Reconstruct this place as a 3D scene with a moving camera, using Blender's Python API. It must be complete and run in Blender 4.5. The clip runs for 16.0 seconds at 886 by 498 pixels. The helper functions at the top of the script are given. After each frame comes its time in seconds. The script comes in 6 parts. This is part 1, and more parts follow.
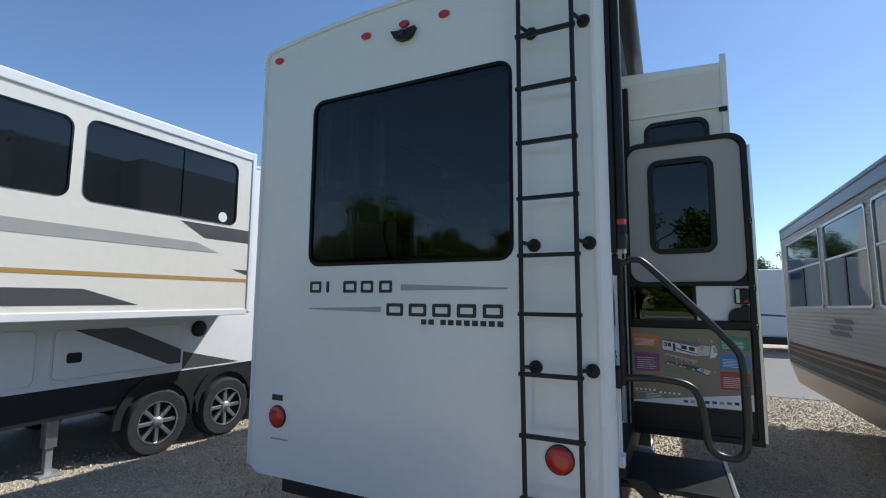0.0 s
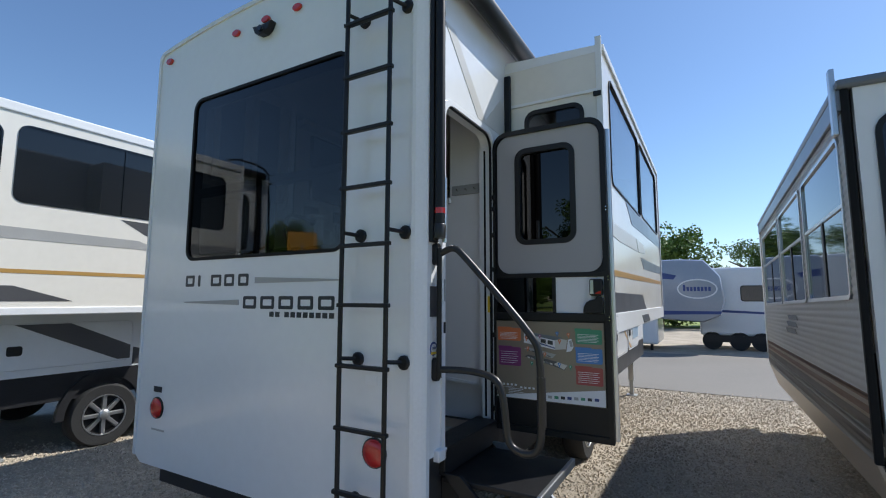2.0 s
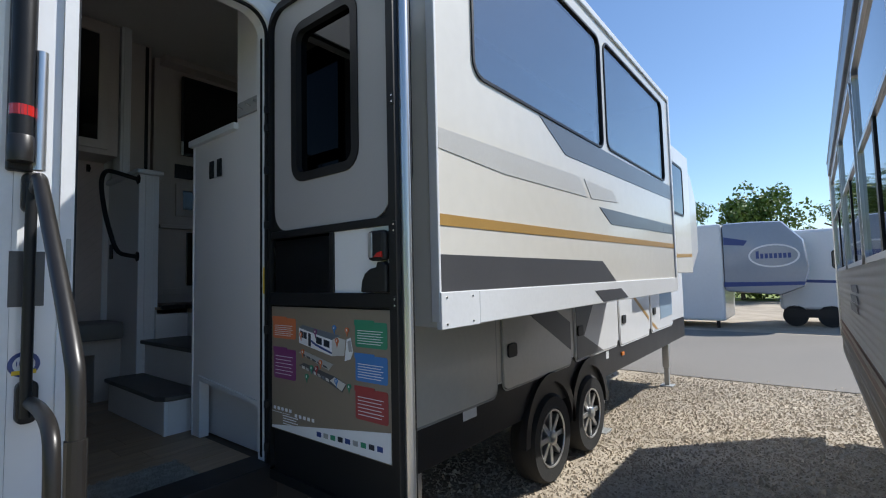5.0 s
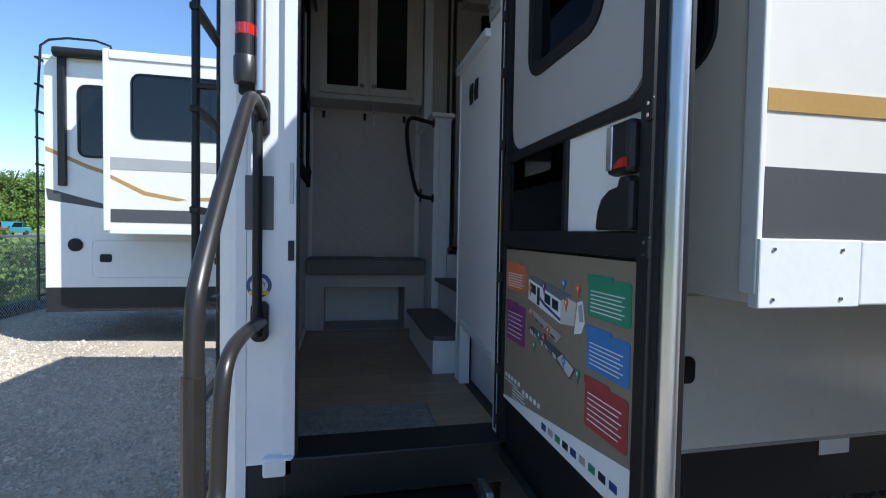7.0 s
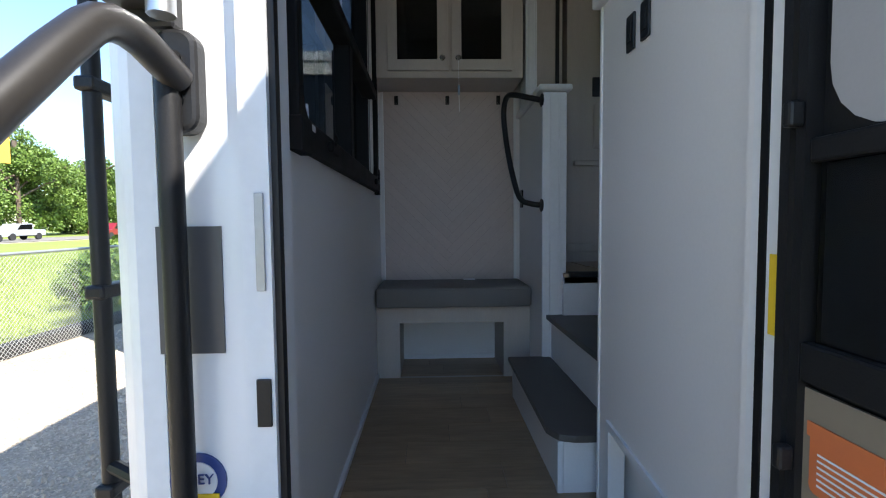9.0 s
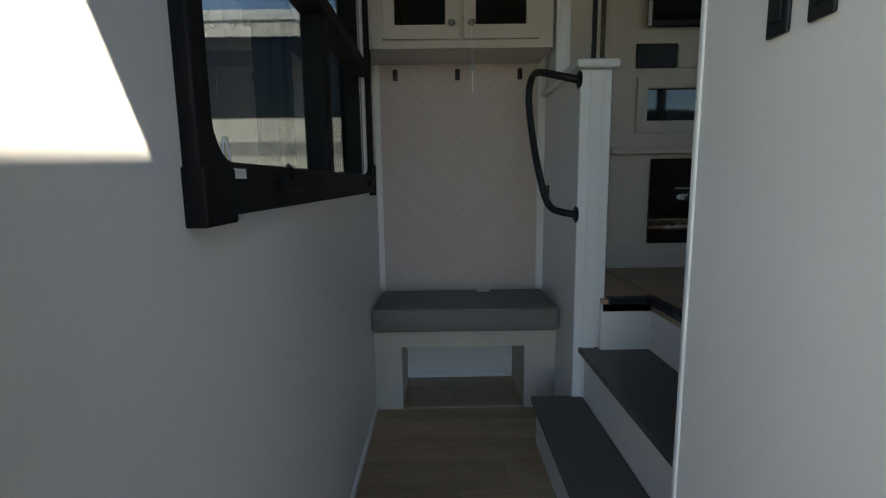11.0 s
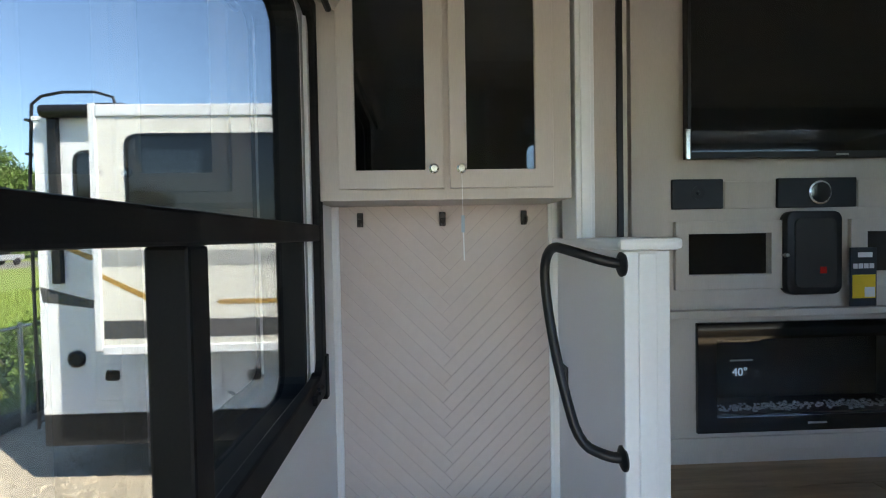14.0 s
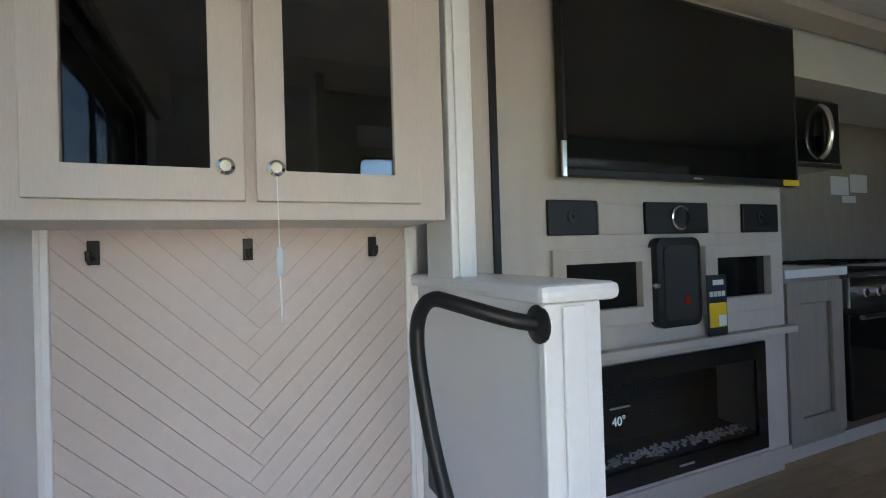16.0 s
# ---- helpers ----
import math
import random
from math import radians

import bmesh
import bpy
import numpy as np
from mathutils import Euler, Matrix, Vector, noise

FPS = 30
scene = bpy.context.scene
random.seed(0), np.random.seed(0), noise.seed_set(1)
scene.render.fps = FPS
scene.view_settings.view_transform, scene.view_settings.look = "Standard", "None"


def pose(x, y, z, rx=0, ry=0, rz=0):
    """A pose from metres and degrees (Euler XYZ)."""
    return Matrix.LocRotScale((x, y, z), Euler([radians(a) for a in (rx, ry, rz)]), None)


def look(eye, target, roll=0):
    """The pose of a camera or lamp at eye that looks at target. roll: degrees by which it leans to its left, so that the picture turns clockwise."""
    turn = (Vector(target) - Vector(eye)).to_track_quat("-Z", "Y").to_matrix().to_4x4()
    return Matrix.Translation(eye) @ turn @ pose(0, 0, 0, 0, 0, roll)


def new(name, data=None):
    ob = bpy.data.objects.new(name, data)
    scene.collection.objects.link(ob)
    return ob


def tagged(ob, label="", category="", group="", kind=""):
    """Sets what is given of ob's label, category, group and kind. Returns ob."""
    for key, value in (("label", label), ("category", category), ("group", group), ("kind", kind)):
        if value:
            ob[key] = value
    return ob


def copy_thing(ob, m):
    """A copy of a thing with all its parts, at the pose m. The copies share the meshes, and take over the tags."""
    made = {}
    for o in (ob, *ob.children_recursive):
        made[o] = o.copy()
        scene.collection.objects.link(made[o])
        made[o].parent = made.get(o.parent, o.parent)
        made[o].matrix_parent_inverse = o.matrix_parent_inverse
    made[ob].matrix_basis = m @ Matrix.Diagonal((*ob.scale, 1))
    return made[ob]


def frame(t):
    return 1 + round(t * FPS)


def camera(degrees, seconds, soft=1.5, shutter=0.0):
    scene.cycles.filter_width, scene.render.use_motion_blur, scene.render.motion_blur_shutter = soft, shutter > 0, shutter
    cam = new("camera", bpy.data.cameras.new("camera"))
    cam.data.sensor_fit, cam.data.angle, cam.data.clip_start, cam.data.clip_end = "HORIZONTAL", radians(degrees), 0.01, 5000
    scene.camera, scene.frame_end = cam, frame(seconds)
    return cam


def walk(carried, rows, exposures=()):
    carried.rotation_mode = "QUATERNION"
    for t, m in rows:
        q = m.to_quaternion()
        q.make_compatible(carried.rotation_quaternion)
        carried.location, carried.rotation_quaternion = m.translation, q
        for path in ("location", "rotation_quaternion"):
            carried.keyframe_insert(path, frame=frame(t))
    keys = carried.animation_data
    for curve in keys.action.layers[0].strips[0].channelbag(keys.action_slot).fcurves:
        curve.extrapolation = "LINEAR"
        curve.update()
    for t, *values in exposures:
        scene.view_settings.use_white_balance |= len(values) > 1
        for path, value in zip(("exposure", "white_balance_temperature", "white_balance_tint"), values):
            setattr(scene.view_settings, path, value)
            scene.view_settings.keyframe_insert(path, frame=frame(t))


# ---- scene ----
cam = camera(87.2, 16.0, soft=1.1)
METRES, EYE, TILT, LEAN, TURN = 6.8, 1.6, 0.0, 0.0, 25.8
ROWS = [
    (0.0, 0.0, 0.0, 0.0, -0.04, 6.08, -0.34),
    (0.5, 0.0397, -0.0042, -0.0018, 1.42, 6.18, -0.72),
    (1.0, 0.0791, -0.0053, -0.0015, 2.24, 5.61, -0.92),
    (1.5, 0.1291, -0.0059, -0.0024, 2.96, 5.46, -0.85),
    (2.0, 0.1684, 0.0109, -0.007, 3.93, 6.15, -0.17),
    (2.5, 0.2075, 0.0281, -0.0051, 5.86, 6.54, 0.68),
    (3.0, 0.2466, 0.0512, -0.0071, 6.88, 5.81, 1.6),
    (3.5, 0.2789, 0.0921, -0.0116, 7.0, 4.46, 2.24),
    (6.0, 0.3821, 0.2734, -0.0133, 27.41, 1.43, -0.28),
    (6.5, 0.3721, 0.2944, -0.0182, 39.78, -0.16, -1.02),
    (7.0, 0.3454, 0.3101, -0.0207, 51.81, -1.91, -1.04),
    (7.5, 0.3194, 0.3283, -0.0273, 58.51, -2.89, -0.67),
    (8.0, 0.2929, 0.3496, -0.0226, 62.18, -3.46, -0.26),
    (8.5, 0.2522, 0.3629, -0.0113, 62.0, -3.37, -0.11),
    (9.0, 0.2332, 0.3749, 0.0032, 62.65, -3.24, 0.54),
    (11.5, 0.1509, 0.4178, 0.0489, 63.76, -8.77, 0.71),
    (12.0, 0.132, 0.4305, 0.0657, 63.71, -6.91, 0.74),
    (12.5, 0.1223, 0.4368, 0.0767, 63.98, -4.69, 0.88),
    (13.0, 0.1013, 0.4457, 0.0818, 63.91, -3.24, 0.77),
    (13.5, 0.0907, 0.4488, 0.1002, 62.97, -2.56, 0.86),
    (14.0, 0.0841, 0.453, 0.1052, 61.73, -1.43, 1.03),
    (14.5, 0.0705, 0.4608, 0.1081, 60.76, 0.02, 1.09),
    (15.0, 0.0539, 0.4724, 0.1113, 57.87, 0.86, 1.02),
    (15.5, 0.0337, 0.4839, 0.1114, 50.6, 0.77, 1.27),
    (16.0, 0.0154, 0.4962, 0.1122, 40.72, 0.51, 1.77),
]
EXPOSE = [(0.0, 0.22, 5950, 9), (3.5, 0.3, 5950, 9), (6.0, 0.35, 6100, 9), (7.0, 0.75, 5650, 9), (8.0, 1.3, 5800, 10), (8.5, 1.48, 6000, 9), (9.0, 1.75, 6300, 10), (11.5, 2.3, 7500, 5), (12.0, 3.1, 7600, 12), (12.5, 3.4, 7400, 12), (13.0, 3.28, 7200, 11), (13.5, 3.52, 6900, 10), (14.0, 3.56, 6850, 9), (14.5, 3.76, 6850, 9), (15.2, 3.8, 6850, 13), (16.0, 3.95, 6800, 13)]
walk(cam, [(t, pose(0, 0, EYE, TILT, LEAN, TURN) @ pose(METRES * x, METRES * y, METRES * z, 90 + pitch, roll, yaw)) for t, x, y, z, yaw, pitch, roll in ROWS],
     exposures=EXPOSE)

# ---- light ----
scene.view_settings.exposure = 0.0
world = bpy.data.worlds.new("world")
scene.world = world
world.use_nodes = True
_wn = world.node_tree
_sky = _wn.nodes.new("ShaderNodeTexSky")
_sky.sky_type = "NISHITA"
_sky.sun_disc = False
_sky.sun_elevation, _sky.sun_rotation = radians(47.2), radians(37)
_sky.air_density, _sky.dust_density, _sky.ozone_density = 1.0, 0.2, 3.5
_wn.links.new(_sky.outputs[0], _wn.nodes["Background"].inputs[0])
_wn.nodes["Background"].inputs[1].default_value = 0.12
sun = new("sun", bpy.data.lights.new("sun", "SUN"))
sun.data.energy, sun.data.angle, sun.data.color = 4.7, radians(0.53), (1.0, 0.93, 0.83)
sun.matrix_world = look((12, 16, 21.6), (0, 0, 0))


# ---- materials ----
def material(name, color, rough=0.5, metal=0.0, vary=0.12, scale=6.0, grain=90.0, bump=0.05, rnd=0.0, coat=0.0, stretch=(1, 1, 1), dark=None, island=False):
    """A surface with stains at a large scale, grain at a small one and fine relief."""
    m = bpy.data.materials.new(name)
    m.use_nodes = True
    nt = m.node_tree
    b = nt.nodes["Principled BSDF"]
    tc = nt.nodes.new("ShaderNodeTexCoord")
    mp = nt.nodes.new("ShaderNodeMapping")
    mp.inputs["Scale"].default_value = stretch
    nt.links.new(tc.outputs["Object"], mp.inputs[0])
    big, fine = nt.nodes.new("ShaderNodeTexNoise"), nt.nodes.new("ShaderNodeTexNoise")
    big.inputs["Scale"].default_value, big.inputs["Detail"].default_value = scale, 4
    fine.inputs["Scale"].default_value, fine.inputs["Detail"].default_value = grain, 5
    for n in (big, fine):
        nt.links.new(mp.outputs[0], n.inputs["Vector"])
    add = nt.nodes.new("ShaderNodeMath")
    add.operation = "ADD"
    nt.links.new(big.outputs["Fac"], add.inputs[0])
    nt.links.new(fine.outputs["Fac"], add.inputs[1])
    last = add.outputs[0]
    if rnd:
        info = nt.nodes.new("ShaderNodeNewGeometry" if island else "ShaderNodeObjectInfo")
        mul = nt.nodes.new("ShaderNodeMath")
        mul.operation = "MULTIPLY_ADD"
        nt.links.new(info.outputs["Random Per Island" if island else "Random"], mul.inputs[0])
        mul.inputs[1].default_value = rnd
        nt.links.new(last, mul.inputs[2])
        last = mul.outputs[0]
    rg = nt.nodes.new("ShaderNodeMapRange")
    rg.inputs[1].default_value, rg.inputs[2].default_value = 0.55, 1.45 + rnd
    nt.links.new(last, rg.inputs[0])
    mix = nt.nodes.new("ShaderNodeMix")
    mix.data_type = "RGBA"
    lo = dark or [c * (1 - vary) for c in color]
    hi = [min(1, c * (1 + vary * 0.6)) for c in color] if not dark else color
    mix.inputs[6].default_value, mix.inputs[7].default_value = (*lo, 1), (*hi, 1)
    nt.links.new(rg.outputs[0], mix.inputs[0])
    nt.links.new(mix.outputs[2], b.inputs["Base Color"])
    rr = nt.nodes.new("ShaderNodeMapRange")
    rr.inputs[3].default_value, rr.inputs[4].default_value = max(0.02, rough * 0.8), min(1, rough * 1.2)
    nt.links.new(big.outputs["Fac"], rr.inputs[0])
    nt.links.new(rr.outputs[0], b.inputs["Roughness"])
    b.inputs["Metallic"].default_value = metal
    b.inputs["Coat Weight"].default_value = coat
    b.inputs["Coat Roughness"].default_value = 0.06
    if bump:
        bp = nt.nodes.new("ShaderNodeBump")
        bp.inputs["Strength"].default_value, bp.inputs["Distance"].default_value = bump, 0.01
        nt.links.new(fine.outputs["Fac"], bp.inputs["Height"])
        nt.links.new(bp.outputs[0], b.inputs["Normal"])
    return m


def glass(name, tint, base=0.05, gloss_rough=0.01):
    """Window glass: clear or tinted body, gloss that rises at flat angles."""
    m = bpy.data.materials.new(name)
    m.use_nodes = True
    nt = m.node_tree
    nt.nodes.remove(nt.nodes["Principled BSDF"])
    tr, gl, lw, pw, rg, mx = (nt.nodes.new(k) for k in ("ShaderNodeBsdfTransparent", "ShaderNodeBsdfGlossy", "ShaderNodeLayerWeight", "ShaderNodeMath", "ShaderNodeMapRange", "ShaderNodeMixShader"))
    tr.inputs[0].default_value = (*tint, 1)
    gl.inputs["Roughness"].default_value = gloss_rough
    lw.inputs["Blend"].default_value = 0.5
    pw.operation, pw.inputs[1].default_value = "POWER", 4.0
    rg.inputs[3].default_value, rg.inputs[4].default_value = base, 0.9
    nt.links.new(lw.outputs["Facing"], pw.inputs[0])
    nt.links.new(pw.outputs[0], rg.inputs[0])
    nt.links.new(rg.outputs[0], mx.inputs[0])
    nt.links.new(tr.outputs[0], mx.inputs[1])
    nt.links.new(gl.outputs[0], mx.inputs[2])
    nt.links.new(mx.outputs[0], nt.nodes["Material Output"].inputs[0])
    return m


def glow(name, color, power):
    m = bpy.data.materials.new(name)
    m.use_nodes = True
    b = m.node_tree.nodes["Principled BSDF"]
    b.inputs["Base Color"].default_value = (*color, 1)
    b.inputs["Emission Color"].default_value = (*color, 1)
    b.inputs["Emission Strength"].default_value = power
    return m


WHITE = material("white_gelcoat", (0.78, 0.79, 0.8), 0.22, vary=0.04, scale=1.2, grain=14, bump=0.008, coat=0.3)
TRIMWHITE = material("white_trim", (0.74, 0.75, 0.76), 0.35, vary=0.06, scale=3, grain=60, bump=0.03)
CREAM = material("cream_gelcoat", (0.74, 0.71, 0.64), 0.25, vary=0.05, scale=1, grain=14, bump=0.008, coat=0.3)
GREY_G = material("grey_gelcoat", (0.66, 0.645, 0.605), 0.22, vary=0.06, scale=2, grain=30, bump=0.008, coat=0.4)
BLACKP = material("black_plastic", (0.014, 0.014, 0.015), 0.42, vary=0.3, scale=8, grain=200, bump=0.05)
FRAMEB = material("matt_black_frame", (0.008, 0.008, 0.0085), 0.6, vary=0.3, scale=8, grain=200, bump=0.03)
FRAMEB.node_tree.nodes["Principled BSDF"].inputs["Specular IOR Level"].default_value = 0.2
BLACKM = material("black_powder_coat", (0.012, 0.012, 0.013), 0.42, vary=0.25, scale=10, grain=300, bump=0.06)
BRONZE = material("bronze_tube", (0.02, 0.018, 0.0165), 0.36, metal=0.0, vary=0.2, scale=9, grain=220, bump=0.012)
SKIRT = material("charcoal_skirt", (0.024, 0.024, 0.026), 0.4, vary=0.2, scale=3, grain=60, bump=0.03)
DARKSTRIPE = material("charcoal_vinyl", (0.075, 0.075, 0.08), 0.35, vary=0.1, scale=4, grain=80, bump=0.01)
GREYSTRIPE = material("silver_vinyl", (0.36, 0.36, 0.35), 0.35, vary=0.08, scale=4, grain=80, bump=0.01)
PALE = material("pale_silver_vinyl", (0.56, 0.55, 0.52), 0.3, vary=0.06, scale=3, grain=60, bump=0.01)
SLATE = material("slate_vinyl", (0.14, 0.16, 0.19), 0.3, vary=0.08, scale=4, grain=80, bump=0.01)
GOLD = material("gold_vinyl", (0.42, 0.25, 0.07), 0.35, vary=0.08, scale=4, grain=80, bump=0.01)
ALU = material("brushed_aluminium", (0.6, 0.61, 0.62), 0.3, metal=0.9, vary=0.1, scale=5, grain=160, bump=0.05, stretch=(1, 1, 0.1))
CHROME = material("satin_nickel", (0.7, 0.69, 0.66), 0.2, metal=1.0, vary=0.08, scale=12, grain=200, bump=0.02)
RUBBER = material("tyre_rubber", (0.022, 0.022, 0.022), 0.8, vary=0.3, scale=6, grain=80, bump=0.25)
RED = material("red_lens", (0.5, 0.02, 0.015), 0.12, vary=0.15, scale=40, grain=180, bump=0.15, coat=0.6)
AMBER = material("amber_lens", (0.7, 0.2, 0.02), 0.15, vary=0.15, scale=40, grain=180, bump=0.15)
YELLOW = material("yellow_label", (0.8, 0.55, 0.03), 0.4, vary=0.05)
TINT = glass("tinted_window_glass", (0.37, 0.385, 0.39), 0.045)
BLACKGLASS = material("black_glass", (0.006, 0.007, 0.008), 0.04, vary=0.2, scale=2, grain=10, bump=0.0, coat=0.2)
CLEAR = glass("blue_grey_glass", (0.8, 0.84, 0.86), 0.26)
DOORGLASS = glass("door_window_glass", (0.02, 0.022, 0.024), 0.05)
CABGLASS = glass("smoked_cabinet_glass", (0.3, 0.33, 0.31), 0.09)
WALLWHITE = material("white_wallboard", (0.76, 0.75, 0.75), 0.38, vary=0.04, scale=2.5, grain=120, bump=0.03)
GREIGE = material("greige_wood_laminate", (0.53, 0.48, 0.43), 0.5, vary=0.1, scale=2, grain=35, bump=0.04, stretch=(9, 9, 1))
PLANKW = material("herringbone_laminate", (0.52, 0.45, 0.42), 0.5, vary=0.1, scale=3, grain=40, bump=0.05, rnd=0.35)
GROOVE = material("groove_shadow_gap", (0.42, 0.36, 0.335), 0.7, vary=0.15)
FLOORW = material("grey_brown_vinyl_plank", (0.38, 0.27, 0.165), 0.4, vary=0.55, scale=1.6, grain=7, bump=0.05, rnd=0.5, stretch=(9, 1, 1))
CUSHION = material("grey_leatherette", (0.17, 0.165, 0.155), 0.55, vary=0.12, scale=5, grain=260, bump=0.25)
TREAD = material("charcoal_step_tread", (0.085, 0.082, 0.078), 0.45, vary=0.18, scale=4, grain=150, bump=0.12)
CEIL = material("ceiling_panel", (0.68, 0.66, 0.63), 0.6, vary=0.05, scale=2, grain=80, bump=0.04)
DARKWOOD = material("dark_oak_laminate", (0.075, 0.058, 0.043), 0.7, vary=0.3, scale=3, grain=30, bump=0.05, stretch=(9, 9, 1))
STEEL = material("stainless_steel", (0.55, 0.55, 0.54), 0.25, metal=1.0, vary=0.08, scale=6, grain=140, bump=0.03, stretch=(0.2, 8, 8))
TAUPEOAK = material("taupe_oak_laminate", (0.31, 0.275, 0.235), 0.5, vary=0.25, scale=3, grain=30, bump=0.05, stretch=(9, 9, 1))
BLUEVINYL = material("pale_blue_vinyl", (0.3, 0.4, 0.5), 0.3, vary=0.06, scale=3, grain=60, bump=0.01)
DARKBROWN = material("dark_taupe_stripe_aluminium", (0.11, 0.09, 0.075), 0.35, vary=0.15, scale=2, grain=30, bump=0.05)
SIGNORANGE = material("orange_sign", (0.7, 0.34, 0.03), 0.5, vary=0.06, scale=0.5, grain=6, bump=0)
CARPET = material("grey_doormat", (0.34, 0.33, 0.28), 0.95, vary=0.55, scale=22, grain=160, bump=0.8)
MESH = material("insect_screen", (0.03, 0.03, 0.03), 0.7, vary=0.3, scale=40, grain=300, bump=0.3)
DOORGREY = material("grey_door_skin", (0.36, 0.355, 0.36), 0.5, vary=0.04, scale=2, grain=200, bump=0.03)
POSTER = material("poster_taupe", (0.24, 0.2, 0.15), 0.35, vary=0.06, scale=3, grain=60, bump=0.0, coat=0.3)
P_ORANGE, P_PURPLE, P_GREEN, P_BLUE, P_RED = (material("print_" + n, c, 0.35, vary=0.05, bump=0, coat=0.3) for n, c in (("orange", (0.6, 0.17, 0.06)), ("purple", (0.2, 0.04, 0.16)), ("green", (0.04, 0.25, 0.14)), ("blue", (0.06, 0.2, 0.5)), ("red", (0.33, 0.05, 0.05))))
PAPER = material("white_print", (0.75, 0.76, 0.78), 0.4, vary=0.03, bump=0)
INK = material("dark_ink", (0.02, 0.025, 0.035), 0.35, vary=0.1, bump=0)
INKBLUE = material("navy_ink", (0.03, 0.06, 0.22), 0.35, vary=0.1, bump=0)
CORRUG = material("white_corrugated_aluminium", (0.76, 0.76, 0.75), 0.33, metal=0.0, vary=0.1, scale=1.5, grain=30, bump=0.05)
BROWNSTR = material("brown_stripe_aluminium", (0.2, 0.085, 0.04), 0.35, metal=0.0, vary=0.15, scale=2, grain=30, bump=0.05)
TANSTR = material("tan_stripe_aluminium", (0.46, 0.38, 0.29), 0.35, metal=0.0, vary=0.15, scale=2, grain=30, bump=0.05)
GRAVEL = material("gravel_ground", (0.58, 0.5, 0.39), 0.9, vary=0.5, scale=1.1, grain=38, bump=1.0, dark=(0.19, 0.16, 0.122))
STONE = material("limestone_chips", (0.68, 0.585, 0.45), 0.9, vary=0.45, scale=9, grain=60, bump=0.4, dark=(0.25, 0.213, 0.165), rnd=1.0, island=True)
ASPHALT = material("asphalt", (0.21, 0.195, 0.175), 0.9, vary=0.2, scale=0.5, grain=90, bump=0.4)
BLADE = material("grass_blades", (0.3, 0.36, 0.07), 0.7, vary=0.4, scale=0.8, grain=5, bump=0, dark=(0.13, 0.2, 0.035), rnd=0.7, island=True)
GRASS = material("mown_grass", (0.27, 0.32, 0.06), 0.9, vary=0.4, scale=0.35, grain=14, bump=0.8, dark=(0.13, 0.19, 0.03))
LEAF = material("leaves", (0.17, 0.26, 0.04), 0.55, vary=0.5, scale=0.6, grain=6, bump=0.1, dark=(0.05, 0.1, 0.018), rnd=0.7, island=True)
BUSHLEAF = material("shrub_leaves", (0.15, 0.24, 0.035), 0.6, vary=0.4, scale=1.5, grain=9, bump=0.1, dark=(0.06, 0.11, 0.016))
BARK = material("bark", (0.12, 0.09, 0.065), 0.9, vary=0.4, scale=2, grain=20, bump=0.8, stretch=(3, 3, 0.6))
GALV = material("galvanised_wire", (0.42, 0.43, 0.43), 0.45, metal=0.6, vary=0.15, scale=4, grain=90, bump=0.05)
# near-black colour that stands in for the shadow along the fence foot
FENCESHADE = material("fence_foot_shade", (0.03, 0.032, 0.03), 0.9, vary=0.4, scale=3, grain=30, bump=0.5)
CARRED = material("red_car_paint", (0.2, 0.012, 0.016), 0.3, vary=0.05, bump=0, coat=0.7)
CARBLUE = material("teal_paint", (0.04, 0.2, 0.26), 0.4, vary=0.05, bump=0)
CARSILVER = material("silver_car_paint", (0.5, 0.51, 0.53), 0.25, metal=0.3, vary=0.05, bump=0, coat=0.5)
NOSEGREY = material("grey_nose_cap", (0.33, 0.36, 0.41), 0.2, vary=0.06, scale=1, grain=10, bump=0, coat=0.4)
EMBER = material("crystal_media", (0.7, 0.75, 0.8), 0.15, vary=0.4, scale=40, grain=140, bump=0.2)
DISPLAY = glow("display_digits", (0.5, 0.6, 0.65), 0.02)

for _m in (BLACKP, BLACKM, SKIRT):
    _m.node_tree.nodes["Principled BSDF"].inputs["Specular IOR Level"].default_value = 0.32

# ---- mesh tools ----
HOME = {}


def thing(name, base, label, category, group="", kind=""):
    ob = new(name)
    ob.location = base
    HOME[ob] = Vector(base)
    return tagged(ob, label, category, group, kind)


def part(name, bm, mat, parent=None, label="", smooth=False):
    """One mesh object, given in world places, under a thing or a part."""
    me = bpy.data.meshes.new(name)
    bmesh.ops.recalc_face_normals(bm, faces=bm.faces)
    base = HOME.get(parent, Vector())
    for v in bm.verts:
        v.co -= base
    bm.to_mesh(me)
    bm.free()
    me.materials.append(mat)
    if smooth:
        me.polygons.foreach_set("use_smooth", [True] * len(me.polygons))
        me.set_sharp_from_angle(angle=radians(40))
    ob = new(name, me)
    if parent:
        ob.parent = parent
        HOME[ob] = base
    if label:
        ob["label"] = label
    return ob


def setting(name, bm, mat, label, category):
    return tagged(part(name, bm, mat), label, category, kind="structure")


def box(x0, x1, y0, y1, z0, z1, bevel=0.0, bm=None):
    own = bm is None
    b = bmesh.new()
    bmesh.ops.create_cube(b, size=1, matrix=Matrix.Translation(((x0 + x1) / 2, (y0 + y1) / 2, (z0 + z1) / 2)) @ Matrix.Diagonal((abs(x1 - x0), abs(y1 - y0), abs(z1 - z0), 1)))
    if bevel:
        bmesh.ops.bevel(b, geom=b.edges[:], offset=bevel, segments=2, affect="EDGES", profile=0.5)
    return b if own else join(bm, b)


